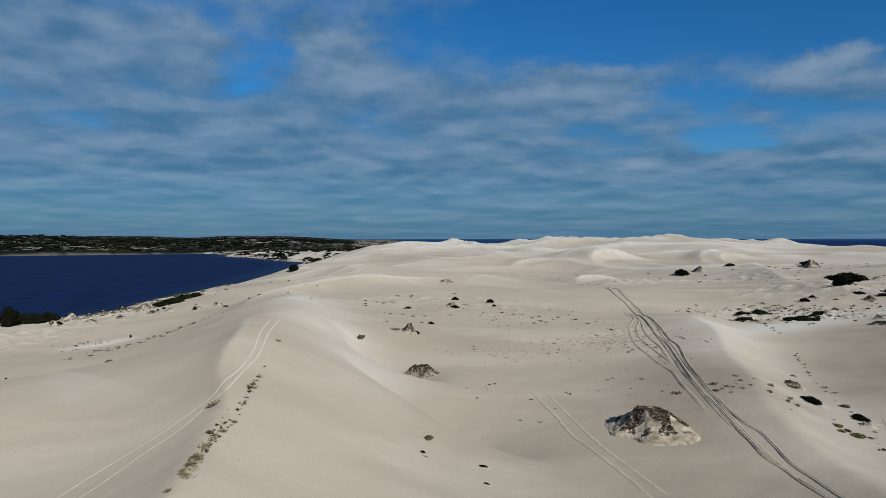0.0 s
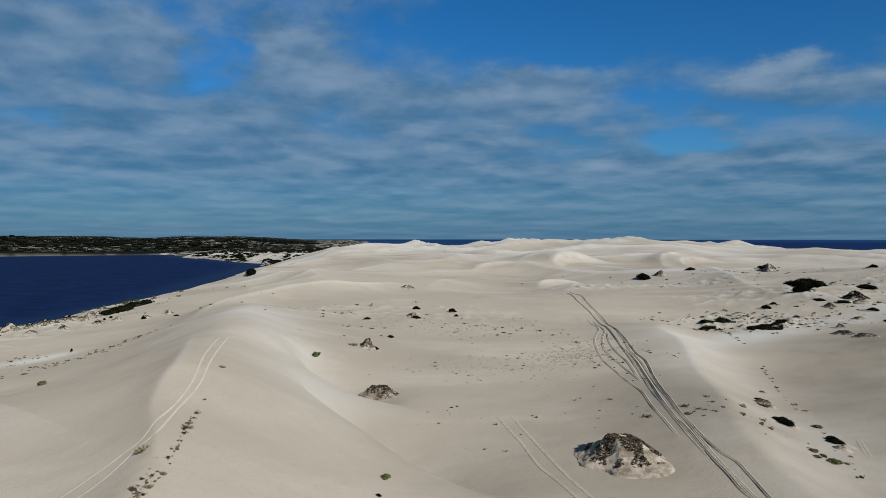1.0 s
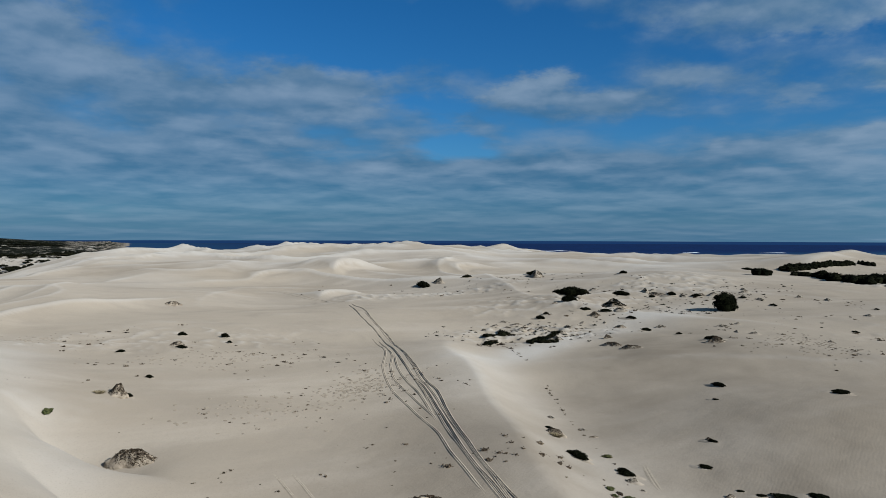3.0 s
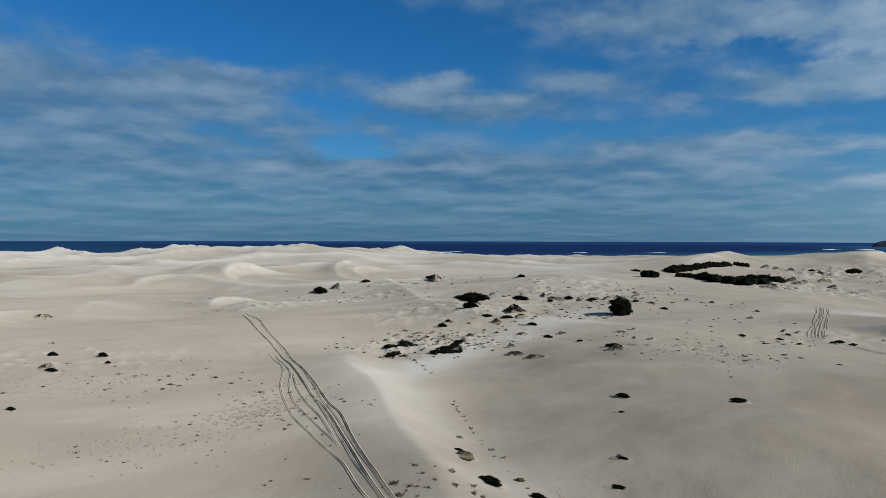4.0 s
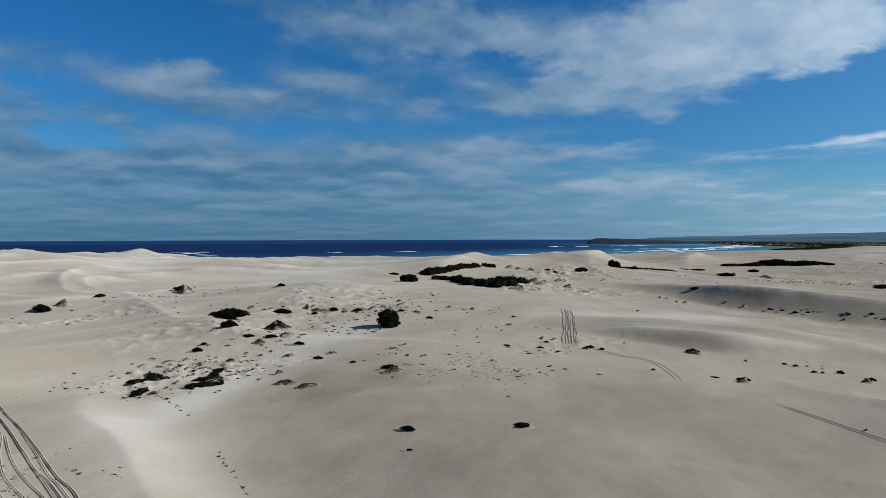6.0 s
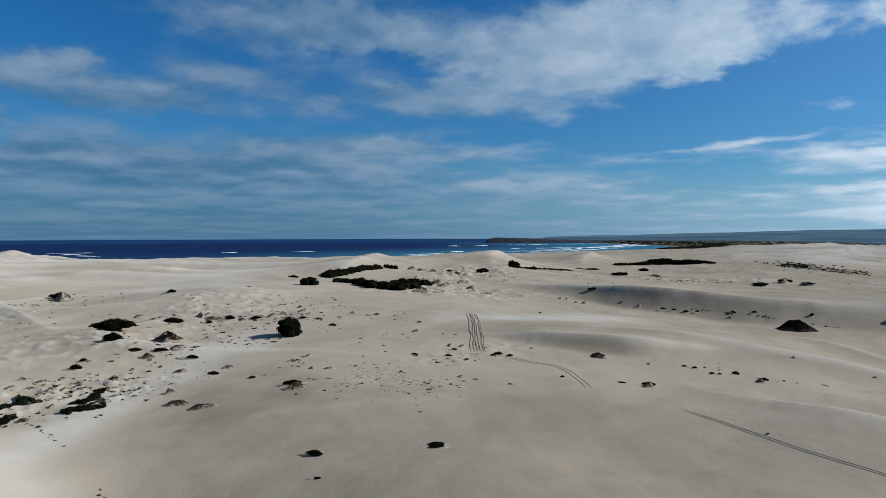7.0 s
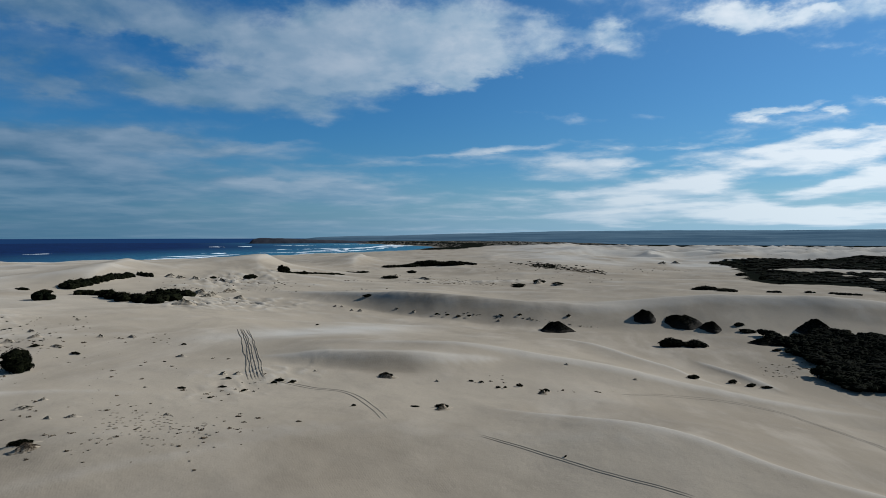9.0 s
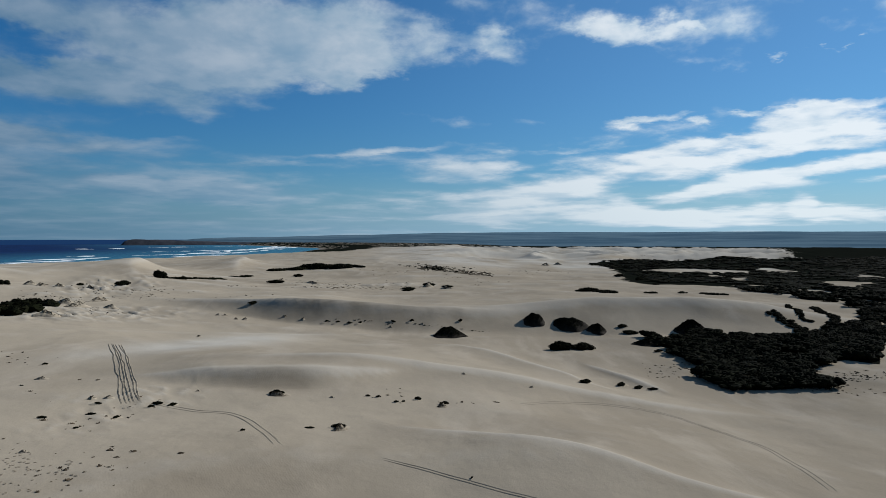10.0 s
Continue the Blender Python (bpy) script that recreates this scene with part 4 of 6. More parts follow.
def heap_model(seed, rows, turns, gully, brush_count, lean=0.12, cover=-0.12, mat=None, base=None, plateau=0.72, bumpy=0.08):
    """A wind-cut heap one metre wide and 0.36 m high, held by brush: heap and brush, as two meshes."""
    r, brush = np.random.RandomState(seed), Leaves(seed + 9)
    phase = r.uniform(0, 6.28, 6)
    verts, faces = [], []
    low = 0.03 if base is None else 0.005

    def high(x, y):
        a, d = math.atan2(y, x), math.hypot(x, y)
        edge = 0.47 * (1 + 0.14 * math.sin(2 * a + phase[0]) + 0.09 * math.sin(3 * a + phase[1]) + 0.05 * math.sin(7 * a + phase[2]))
        q = min(d / edge, 1.0)
        shape = min(1.0, (1 - q) / plateau) ** 1.15 if plateau else (1 - q * q) ** 1.25
        top = shape * (0.25 + 0.02 * math.sin(11 * x + phase[3]) + bumpy * noise.noise((x * 5, y * 5, seed + 1)))
        cut = gully * (abs(noise.noise((x * 8, y * 8, seed))) + 0.35 * noise.noise((x * 21, y * 21, seed + 3))) * min(1, 4 * q * (1 - q))
        return max(top - cut, 0.0) - (0.06 + 0.9 * max(d - edge, 0.0)) * (q >= 1.0)

    for i in range(rows + 1):
        d = 0.62 * i / rows
        for j in range(turns):
            a = 2 * math.pi * j / turns
            x, y = d * math.cos(a), d * math.sin(a)
            verts.append((x, y, high(x, y) - (0.05 if i == rows else 0.0)))
    for i in range(rows):
        for j in range(turns):
            a, b = i * turns + j, i * turns + (j + 1) % turns
            faces.append((a, a + turns, b + turns, b))
    for k in range(brush_count):
        a, d = r.uniform(0, 2 * math.pi), 0.44 * r.uniform(0, 1) ** 0.7
        x, y = d * math.cos(a) - lean * 0.6, d * math.sin(a) + lean * 0.4
        if noise.noise((x * 6, y * 6, seed + 7)) < cover:
            continue
        z = high(x, y)
        if z < low or r.uniform(0, 1) > 0.25 + 4.5 * z:
            continue
        at = np.array([x, y, z + r.uniform(-0.005, 0.018)])
        brush.blade(at, np.array([x, y, 0.8]), r.uniform(0.02, 0.05), r.uniform(0.010, 0.024))
    return mesh_of("sand_base", verts, faces, base or HEAP, True), brush.mesh("brush", mat or BRUSH)


def tree_model(seed, count=70, limbs=4):
    """A low coastal tree two metres wide for every three high, for woods seen from far off."""
    r, t = np.random.RandomState(seed), Leaves(seed + 5)
    lobes = [(0, 0, 0.42, 0.30, 0.8)]
    for k in range(limbs):
        a = 6.28 / limbs * k + r.uniform(0, 1.2)
        lobes.append((0.30 * math.cos(a), 0.30 * math.sin(a), r.uniform(0.28, 0.45), r.uniform(0.18, 0.28), 0.75))
    for x, y, z, radius, flat in lobes:
        t.lump((x, y, z), np.array([radius, radius, radius * flat]) * 0.9, 7, 4, 0.2)
        t.twig((x * 0.1, y * 0.1, -0.1), (x * 0.9, y * 0.9, z), 0.03)
    t.crown(lobes, count, 0.14)
    return np.array(t.v), t.f


def foot_model(seed):
    """The low drift of sand round a shrub's foot, about three metres long for a shrub of one, with a tail to leeward."""
    r = np.random.RandomState(seed)
    k, a = np.meshgrid(np.arange(9), np.arange(28), indexing="ij")
    way = a * 2 * math.pi / 28
    d = k / 8.0
    reach = 0.80 * (1 + 0.55 * np.clip(np.cos(way), 0, 1) ** 2 + 0.10 * np.sin(3 * way + r.uniform(0, 6)))
    x, y = d * reach * np.cos(way), d * reach * 0.8 * np.sin(way)
    z = 0.20 * (1 - d * d) ** 1.6 * (1 + 0.35 * lattice_noise(x * 4 + seed, y * 4)) - 0.16 * d ** 4
    me = grid_mesh("sand_foot", x, y, z, True)
    me.materials.append(SAND)
    return me


FEET = [foot_model(k) for k in (3, 8, 14)]
SHRUBS = [shrub_model(11, 7, 1500, 0.075), shrub_model(23, 9, 1600, 0.070, 0.33), shrub_model(37, 6, 1400, 0.075, 0.27), shrub_model(41, 8, 1500, 0.070, 0.31)]
TALL = shrub_model(47, 10, 3000, 0.062, 0.33, LEAF, 0.21)
GREENS = [shrub_model(52, 7, 500, 0.075, 0.30, GREEN), shrub_model(57, 6, 500, 0.075, 0.30, GREEN)]
STRAWS = [grass_model(61, 150, STRAW), grass_model(67, 130, STRAW, 0.55, 0.6)]
HEAPS = [heap_model(71, 22, 52, 0.045, 4200, 0.1, -0.3), heap_model(77, 22, 52, 0.05, 4200, 0.2, -0.25), heap_model(83, 20, 48, 0.04, 3600, 0.0, -0.3)]
BROAD_HEAP = heap_model(77, 44, 90, 0.055, 9000, 0.12, -0.05, None, None, 0.66, 0.05)
DARK_HEAPS = [heap_model(91, 18, 44, 0.03, 4200, 0.05, -0.9, LEAF, SHADE_SOIL, 0), heap_model(97, 18, 44, 0.03, 4200, 0.03, -0.9, LEAF, SHADE_SOIL, 0)]
BANKS_OF_BRUSH = [heap_model(101, 20, 48, 0.05, 4600, 0.16, -0.32, LEAF), heap_model(107, 20, 48, 0.05, 4600, 0.18, -0.30, LEAF)]
MATS = [heap_model(111, 16, 40, 0.05, 3000, 0.20, -0.10, LEAF, SAND, 0.8), heap_model(117, 16, 40, 0.05, 3000, 0.22, 0.0, LEAF, SAND, 0.8), heap_model(123, 16, 40, 0.06, 2600, 0.24, -0.16, BRUSH, SAND, 0.8)]
pick = random.Random(5)


def on_slope(x, y, wide, sink, turn):
    """Stands upright on the ground and leans its foot along the slope."""
    d = 0.5 * wide + 0.1
    z = ground_height(np.array([x, x + d, x - d, x, x]), np.array([y, y, y, y + d, y - d]))[0]
    shear = Matrix(((1, 0, 0, 0), (0, 1, 0, 0), (float(z[1] - z[2]) / (2 * d), float(z[3] - z[4]) / (2 * d), 1, 0), (0, 0, 0, 1)))
    return Matrix.Translation((x, y, float(z[0]) - sink)) @ shear @ pose(0, 0, 0, 0, 0, turn)


def set_down(ob, x, y, wide, tall, unit_tall, sink=0.02):
    ob.matrix_basis = on_slope(x, y, wide, sink * tall, pick.uniform(0, 360)) @ Matrix.Diagonal((wide, wide * pick.uniform(0.7, 1.0), tall / unit_tall, 1))


def plant(name, pieces, x, y, wide, tall, unit_tall, label, category, group, combed=False):
    top = new(name)
    for key, me in pieces:
        part(key, me, top)
    set_down(top, x, y, wide, tall, unit_tall)
    if combed:
        top.matrix_basis = on_slope(x, y, wide, 0.04 * tall, pick.choice((-52, 128)) + pick.gauss(0, 16)) @ Matrix.Diagonal((wide * 1.12, wide * pick.uniform(0.45, 0.75), tall / unit_tall, 1))
    return tagged(top, label, category, group)


def shrub(x, y, wide, tall, label="dark green coastal shrub on pale sand"):
    c, s = pick.choice(SHRUBS)
    foot = (("sand_foot", pick.choice(FEET)),) if 0.2 * wide < tall and wide < 4 else ()
    return plant("shrub", (("crown", c), ("stems", s)) + foot, x, y, wide * 1.05, tall, 0.5, label, "shrub", "shrubs on the dunes", True)


def tall_shrub(x, y, wide, tall, label="large dense dark shrub standing alone on sand"):
    c, s = TALL
    return plant("shrub", (("crown", c), ("stems", s)), x, y, wide * 1.08, tall, 0.68, label, "shrub", "shrubs on the dunes")


def green_shrub(x, y, wide, tall, label="bright green succulent dune plant on sand"):
    c, s = pick.choice(GREENS)
    return plant("dune_plant", (("crown", c), ("stems", s)), x, y, wide * 1.05, tall, 0.5, label, "plant", "green dune plants")


def tussock(x, y, wide, tall, label="dry straw-coloured grass tussock on the dune crest"):
    ob = new("grass_tussock", pick.choice(STRAWS))
    set_down(ob, x, y, wide, tall, 0.55)
    return tagged(ob, label, "grass", "dry tussocks")


def hummock(x, y, wide, tall, label="small sand hummock held together by dead brush"):
    c, s = pick.choice(HEAPS)
    return plant("brush_hummock", (("sand_base", c), ("brush", s)), x, y, wide * 1.05, tall, 0.28, label, "sand mound", "brush hummocks", True)


def broad_mound(x, y, wide, tall, label):
    c, s = BROAD_HEAP
    return plant("brush_hummock", (("sand_base", c), ("brush", s)), x, y, wide * 1.1, tall, 0.26, label, "sand mound", "brush hummocks")


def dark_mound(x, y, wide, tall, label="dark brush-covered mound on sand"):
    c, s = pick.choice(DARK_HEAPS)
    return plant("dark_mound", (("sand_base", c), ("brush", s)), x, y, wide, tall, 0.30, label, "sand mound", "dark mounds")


def brush_bank(x, y, wide, tall, label="low hummock with dark brush on its shaded side"):
    c, s = pick.choice(BANKS_OF_BRUSH)
    return plant("brush_bank", (("sand_base", c), ("brush", s)), x, y, wide * 1.05, tall, 0.28, label, "sand mound", "banks of brush")


def brush_mat(x, y, wide, tall, label="flat straggling mat of dark brush on sand"):
    c, s = pick.choice(MATS)
    return plant("brush_mat", (("sand_base", c), ("brush", s)), x, y, wide * 1.2, min(1.1 * tall, 0.5 * wide), 0.26, label, "brush", "brush mats", True)


def scatter(name, centre, radii, heading, count, size, label, mat=BRUSH, seed=1):
    """Countless small tufts and twigs over an oval stretch of sand, as one piece of stuff."""
    s, a = Leaves(seed), radians(heading)
    knots = s.rng.normal(0, 0.5, (max(3, count // 7), 2))
    spots = []
    while len(spots) < count:
        u, v = knots[s.rng.randint(len(knots))] + s.rng.normal(0, 0.16, 2)
        if math.hypot(u, v) > 1.3:
            continue
        spots.append((centre[0] + u * radii[0] * math.sin(a) + v * radii[1] * math.cos(a), centre[1] + u * radii[0] * math.cos(a) - v * radii[1] * math.sin(a)))
    level = ground_height(np.array(spots)[:, 0], np.array(spots)[:, 1])[0]
    for (x, y), z in zip(spots, level):
        w = min(size, 0.55 * size + 0.2) * s.rng.uniform(0.35, 1.15) ** 2.2
        for k in range(s.rng.randint(7, 13)):
            at = np.array([x, y, z + w * 0.1]) + s.rng.normal(0, 1, 3) * np.array([w * 0.42, w * 0.42, w * 0.10])
            at[2] = max(at[2], z + 0.02)
            s.blade(at, np.array([s.rng.normal(), s.rng.normal(), 1.0]), w * 0.42, w * 0.26)
        s.lump((x, y, z), np.array([w * s.rng.uniform(0.35, 0.65), w * s.rng.uniform(0.35, 0.65), w * 0.24]), 6, 3, 0.3)
    ob = new(name, s.mesh(name, mat))
    return tagged(ob, label, "tufts", kind="stuff")


def thicket(points, wide, tall, label, seed=1, mat=LEAF, gaps=0.0):
    """A hedge-like run of brush along a line: leafy lumps of uneven size grown into one another, with twigs."""
    crown = Leaves(seed)
    line = glide(points, max(0.24 * wide, 0.3))
    mid = line.mean(0)
    ways_t = np.gradient(line, axis=0)
    rng = crown.rng
    spots = []
    for k, (x, y) in enumerate(line):
        if gaps and lattice_noise(np.array([k * 0.45 + seed]), np.array([seed * 1.7]))[0] < gaps - 1:
            continue
        for j in range(4):
            off = rng.uniform(-0.36, 0.36) * wide
            d = ways_t[k] / (np.linalg.norm(ways_t[k]) + 1e-9)
            spots.append((x + d[1] * off + rng.normal(0, 0.16) * wide, y - d[0] * off + rng.normal(0, 0.16) * wide, off))
    spots = np.array(spots)
    for (px, py, off), z in zip(spots, ground_height(spots[:, 0], spots[:, 1])[0]):
        h = tall * rng.uniform(0.5, 1.05) * (1 - 0.9 * (off / wide) ** 2)
        radius = wide * rng.uniform(0.14, 0.34)
        centre = (px - mid[0], py - mid[1], z + 0.35 * h)
        crown.lump(centre, np.array([radius, radius * rng.uniform(0.8, 1.2), 0.55 * h]), 8, 5, 0.2)
        for n in range(26):
            v = rng.normal(0, 1, 3)
            v /= np.linalg.norm(v)
            v[2] = abs(v[2])
            crown.blade(np.array(centre) + v * np.array([radius, radius, 0.58 * h]) * 1.04, v, 0.34 * radius + 0.05, 0.20 * radius + 0.03)
        for n in range(3):
            crown.twig((centre[0], centre[1], z - 0.1), (centre[0] + rng.normal(0, 0.6) * radius, centre[1] + rng.normal(0, 0.6) * radius, z + 1.1 * h), 0.02 * radius + 0.01)
    top = new("thicket", crown.mesh("thicket", mat))
    top.location = (mid[0], mid[1], 0)
    return tagged(top, label, "thicket", "thickets of brush")


def woods(name, corners, count, wide, tall, label, seed=3, gaps=0.0, leaves=70, limbs=4):
    """Low woods over an outlined stretch of land, as one piece of stuff."""
    r = np.random.RandomState(seed)
    models = [tree_model(seed * 10 + k, leaves, limbs) for k in range(4)]
    xs, ys = [c[0] for c in corners], [c[1] for c in corners]
    verts, faces, base, made, tries = [], [], 0, 0, 0
    while made < count and tries < count * 20:
        n = 400
        tries += n
        x, y = r.uniform(min(xs), max(xs), n), r.uniform(min(ys), max(ys), n)
        ok = (inside(x, y, corners) + 6 * fractal(x, y, 14, 2) > 0) & (fractal(x, y, 26, 3) > gaps - 1.2) & (bare_at(x, y) < 0.5)
        x, y = x[ok], y[ok]
        z = ground_height(x, y)[0]
        for px, py, pz in zip(x, y, z):
            if made >= count or pz < 0.3:
                continue
            v, f = models[r.randint(4)]
            lift = 0.5 + 0.5 * noise.noise((px / 19, py / 19, seed))
            a, w, t = r.uniform(0, 6.28), wide * r.uniform(0.55, 1.7), tall * r.uniform(0.6, 1.2) * (0.6 + 0.9 * lift)
            c, s = math.cos(a), math.sin(a)
            verts.append(np.stack([px + w * (c * v[:, 0] - s * v[:, 1]), py + w * (s * v[:, 0] + c * v[:, 1]), pz + t * 1.4 * v[:, 2]], -1))
            faces += [tuple(q + base for q in p) for p in f]
            base += len(v)
            made += 1
    ob = new(name, mesh_of(name, np.concatenate(verts), faces, LEAF))
    return tagged(ob, label, "woods", kind="stuff")


def glide(points, step):
    """A smooth line through given places, in even steps."""
    p = np.array([points[0], *points, points[-1]], float)
    out = []
    for k in range(1, len(p) - 2):
        n = max(2, int(np.linalg.norm(p[k + 1] - p[k]) / step))
        for t in np.arange(n) / n:
            out.append(0.5 * (2 * p[k] + (p[k + 1] - p[k - 1]) * t + (2 * p[k - 1] - 5 * p[k] + 4 * p[k + 1] - p[k + 2]) * t * t + (3 * p[k] - p[k - 1] - 3 * p[k + 1] + p[k + 2]) * t ** 3))
    out.append(p[-2])
    return np.array(out)


def wheel_tracks(lines, label, relief=0.10, width=0.2, step=0.5, wander=0.06, seed=1, sway=9.0, mat=RUT):
    """Ruts pressed into the sand: each rut a strip with two raised rims along its own line, one thing in all, the ruts its parts."""
    top = new("wheel_tracks")
    across = np.array([-3.0, -1.7, -1.05, -0.55, 0.0, 0.55, 1.05, 1.7, 3.0]) * width / 2
    rise = np.array([-0.35, 0.40, 0.85, 0.05, 0.0, 0.05, 0.85, 0.40, -0.35]) * relief
    for i, points in enumerate(lines):
        line = glide(points, step)
        way = np.gradient(line, axis=0)
        way /= np.linalg.norm(way, axis=1)[:, None] + 1e-9
        side = np.stack([way[:, 1], -way[:, 0]], -1)
        k = np.arange(len(line))
        d = wander * lattice_noise(k * step / sway + 5 * i, k * 0 + seed * 3.7)
        fade = smooth(k, 0, 14) * smooth(len(line) - 1 - k, 0, 14)
        lump = 1 + 0.3 * lattice_noise(k * step / 1.6 + 31 * i, k * 0 + 0.5)
        mid = line + side * d[:, None]
        x = mid[:, :1] + side[:, :1] * across
        y = mid[:, 1:] + side[:, 1:] * across
        z = ground_height(x, y)[0] + 0.022 + 0.006 * i + rise * (fade * lump)[:, None] - 0.08 * (1 - fade)[:, None]
        me = grid_mesh("rut", x, y, z, False)
        me.materials.append(mat)
        part("rut", me, top)
    return tagged(top, label, "wheel tracks", "wheel tracks in the sand")


def prints(centre, radii, heading, count, seed):
    """Countless old footprints, each a shallow cup with a raised rim, as one piece of stuff."""
    rng, a = np.random.RandomState(seed), radians(heading)
    u, v = rng.normal(0, 0.5, count) * radii[0], rng.normal(0, 0.5, count) * radii[1]
    x, y = centre[0] + u * math.sin(a) + v * math.cos(a), centre[1] + u * math.cos(a) - v * math.sin(a)
    verts, faces = [], []
    ways_p = np.arange(8) * math.pi / 4
    for px, py, turn, size in zip(x, y, rng.uniform(0, 6.28, count), rng.uniform(0.10, 0.20, count)):
        k = len(verts)
        for reach, rise in ((1.9, -0.02), (1.15, 0.07), (0.7, 0.015)):
            for w in ways_p:
                lx, ly = size * reach * math.cos(w), 0.6 * size * reach * math.sin(w)
                verts.append((px + lx * math.cos(turn) - ly * math.sin(turn), py + lx * math.sin(turn) + ly * math.cos(turn), rise))
        for row in (0, 8):
            faces += [(k + row + j, k + row + (j + 1) % 8, k + row + 8 + (j + 1) % 8, k + row + 8 + j) for j in range(8)]
        faces.append(tuple(k + 16 + j for j in range(8)))
    spots = np.array(verts)
    spots[:, 2] += ground_height(spots[:, 0], spots[:, 1])[0] + 0.015
    ob = new("footprints", mesh_of("footprints", spots, faces, TRODDEN, True))
    return tagged(ob, "old rimmed footprints trampled into the pale sand", "footprints", kind="stuff")


def beside(points, offsets):
    """Lines that keep a given distance from one line."""
    line = glide(points, 3.0)
    way = np.gradient(line, axis=0)
    way /= np.linalg.norm(way, axis=1)[:, None] + 1e-9
    return [line + np.stack([way[:, 1], -way[:, 0]], -1) * o for o in offsets]

# ---- things on the dunes ----
# heaps and brush on the flat beside the first tracks
broad_mound(21.7, 62.4, 8.47, 1.64, "large wind-cut sand mound crowned with dead brush")
hummock(1.6, 85.6, 4.68, 1.41, "sand mound capped with grey dead brush")
hummock(-0.2, 104.7, 3.19, 1.16, "low russet mound of dead brush on sand")
hummock(8.4, 140.4, 3.39, 0.76)
hummock(12.0, 232.8, 6.73, 0.93)
green_shrub(1.5, 55.4, 0.98, 0.37)
green_shrub(-6.7, 96.9, 1.32, 0.54)
green_shrub(-41.3, 98.5, 1.47, 0.59)
green_shrub(41.2, 62.7, 1.35, 0.36)
green_shrub(40.6, 64.8, 0.86, 0.28)
green_shrub(40.0, 63.3, 0.63, 0.24)
shrub(17.0, 148.4, 1.91, 1.00)
shrub(9.8, 152.2, 1.96, 0.90)
shrub(8.8, 138.3, 2.22, 0.57)
shrub(17.0, 141.9, 1.14, 0.52)
shrub(-0.4, 138.0, 1.66, 0.48)
shrub(3.4, 114.2, 1.10, 0.49)
shrub(5.4, 51.5, 0.71, 0.19)
shrub(5.2, 47.9, 0.50, 0.12)
shrub(0.9, 51.8, 0.67, 0.16)
shrub(-54.2, 139.3, 0.88, 0.71)
shrub(-84.1, 172.9, 2.44, 1.09)
shrub(-55.5, 184.6, 2.04, 0.93)
shrub(45.0, 68.0, 1.58, 0.50)
shrub(1.0, 103.9, 1.17, 0.43)
shrub(-93.7, 168.8, 6.07, 4.95, "dark rounded shrub above the lagoon shore")
shrub(-95.8, 184.6, 4.91, 2.06)
shrub(-87.8, 187.9, 3.54, 1.30)
shrub(-93.2, 188.7, 2.96, 1.63)
shrub(-54.6, 334.4, 10.64, 2.44)
shrub(-145.3, 642.1, 17.31, 3.67)
brush_mat(165.5, 283.8, 6.77, 2.91)
shrub(132.0, 285.2, 3.74, 1.56)
brush_mat(119.6, 286.6, 5.15, 2.00)
shrub(112.3, 286.3, 7.01, 2.65)
shrub(-66.8, 194.5, 1.38, 0.71)
shrub(-52.0, 93.0, 0.51, 0.25)
shrub(-67.7, 192.6, 1.22, 0.71)
shrub(-46.0, 178.2, 1.41, 0.50)
tussock(-13.2, 48.1, 0.69, 0.27)
tussock(-11.0, 44.5, 0.35, 0.17)
tussock(-11.2, 42.6, 0.41, 0.19)
tussock(-11.3, 38.1, 0.45, 0.30)
tussock(-11.5, 37.2, 0.47, 0.14)
tussock(-11.6, 52.0, 0.62, 0.23)
tussock(-12.4, 66.8, 0.43, 0.19)
tussock(-11.6, 36.3, 0.29, 0.16)
tussock(-12.0, 42.4, 0.27, 0.10)
tussock(-11.5, 33.9, 0.32, 0.14)
tussock(44.4, 79.6, 1.18, 0.42, "pale dry grass tuft in the hollow")
tussock(-2.2, 104.6, 1.17, 0.35, "pale dry grass tuft on the flat")
shrub(42.3, 72.0, 1.55, 0.68)
shrub(46.0, 83.5, 1.24, 0.30)
# shrubs and hummocks in the hollow and on the rise behind it
tall_shrub(144.5, 153.8, 7.09, 5.1)
shrub(123.5, 193.5, 10.50, 3.0)
shrub(109.9, 174.6, 4.22, 2.07)
shrub(144.7, 197.6, 5.47, 1.44)
shrub(107.6, 163.8, 2.85, 0.86)
shrub(110.7, 159.7, 3.11, 0.83)
shrub(94.5, 164.4, 2.46, 1.23)
shrub(98.4, 168.1, 1.41, 0.77)
shrub(110.9, 150.1, 2.44, 0.82)
shrub(103.3, 135.3, 1.96, 0.86)
shrub(101.5, 123.4, 1.37, 0.48)
shrub(155.2, 185.8, 2.88, 1.51)
shrub(160.3, 180.8, 2.51, 1.16)
shrub(149.9, 188.7, 1.79, 1.00)
shrub(165.2, 167.3, 2.07, 0.78)
shrub(162.7, 154.2, 1.96, 0.73)
hummock(106.7, 158.8, 2.78, 0.96)
hummock(84.9, 122.8, 3.80, 0.78)
hummock(83.9, 116.0, 4.03, 0.70)
hummock(89.2, 130.2, 2.02, 0.76)
hummock(96.9, 108.9, 3.28, 0.90)
hummock(103.7, 144.6, 2.83, 0.60)
hummock(161.8, 181.0, 5.40, 0.87)
hummock(154.1, 191.3, 6.22, 0.86)
shrub(83.5, 74.7, 2.08, 0.46)
shrub(76.0, 87.6, 1.73, 0.46)
shrub(69.8, 81.7, 0.86, 0.19)
shrub(58.1, 70.4, 1.06, 0.33)
shrub(167.0, 288.1, 6.02, 2.35)
shrub(183.1, 245.6, 3.24, 1.54)
shrub(232.1, 256.3, 2.62, 0.99)
hummock(58.2, 71.0, 0.97, 0.31)
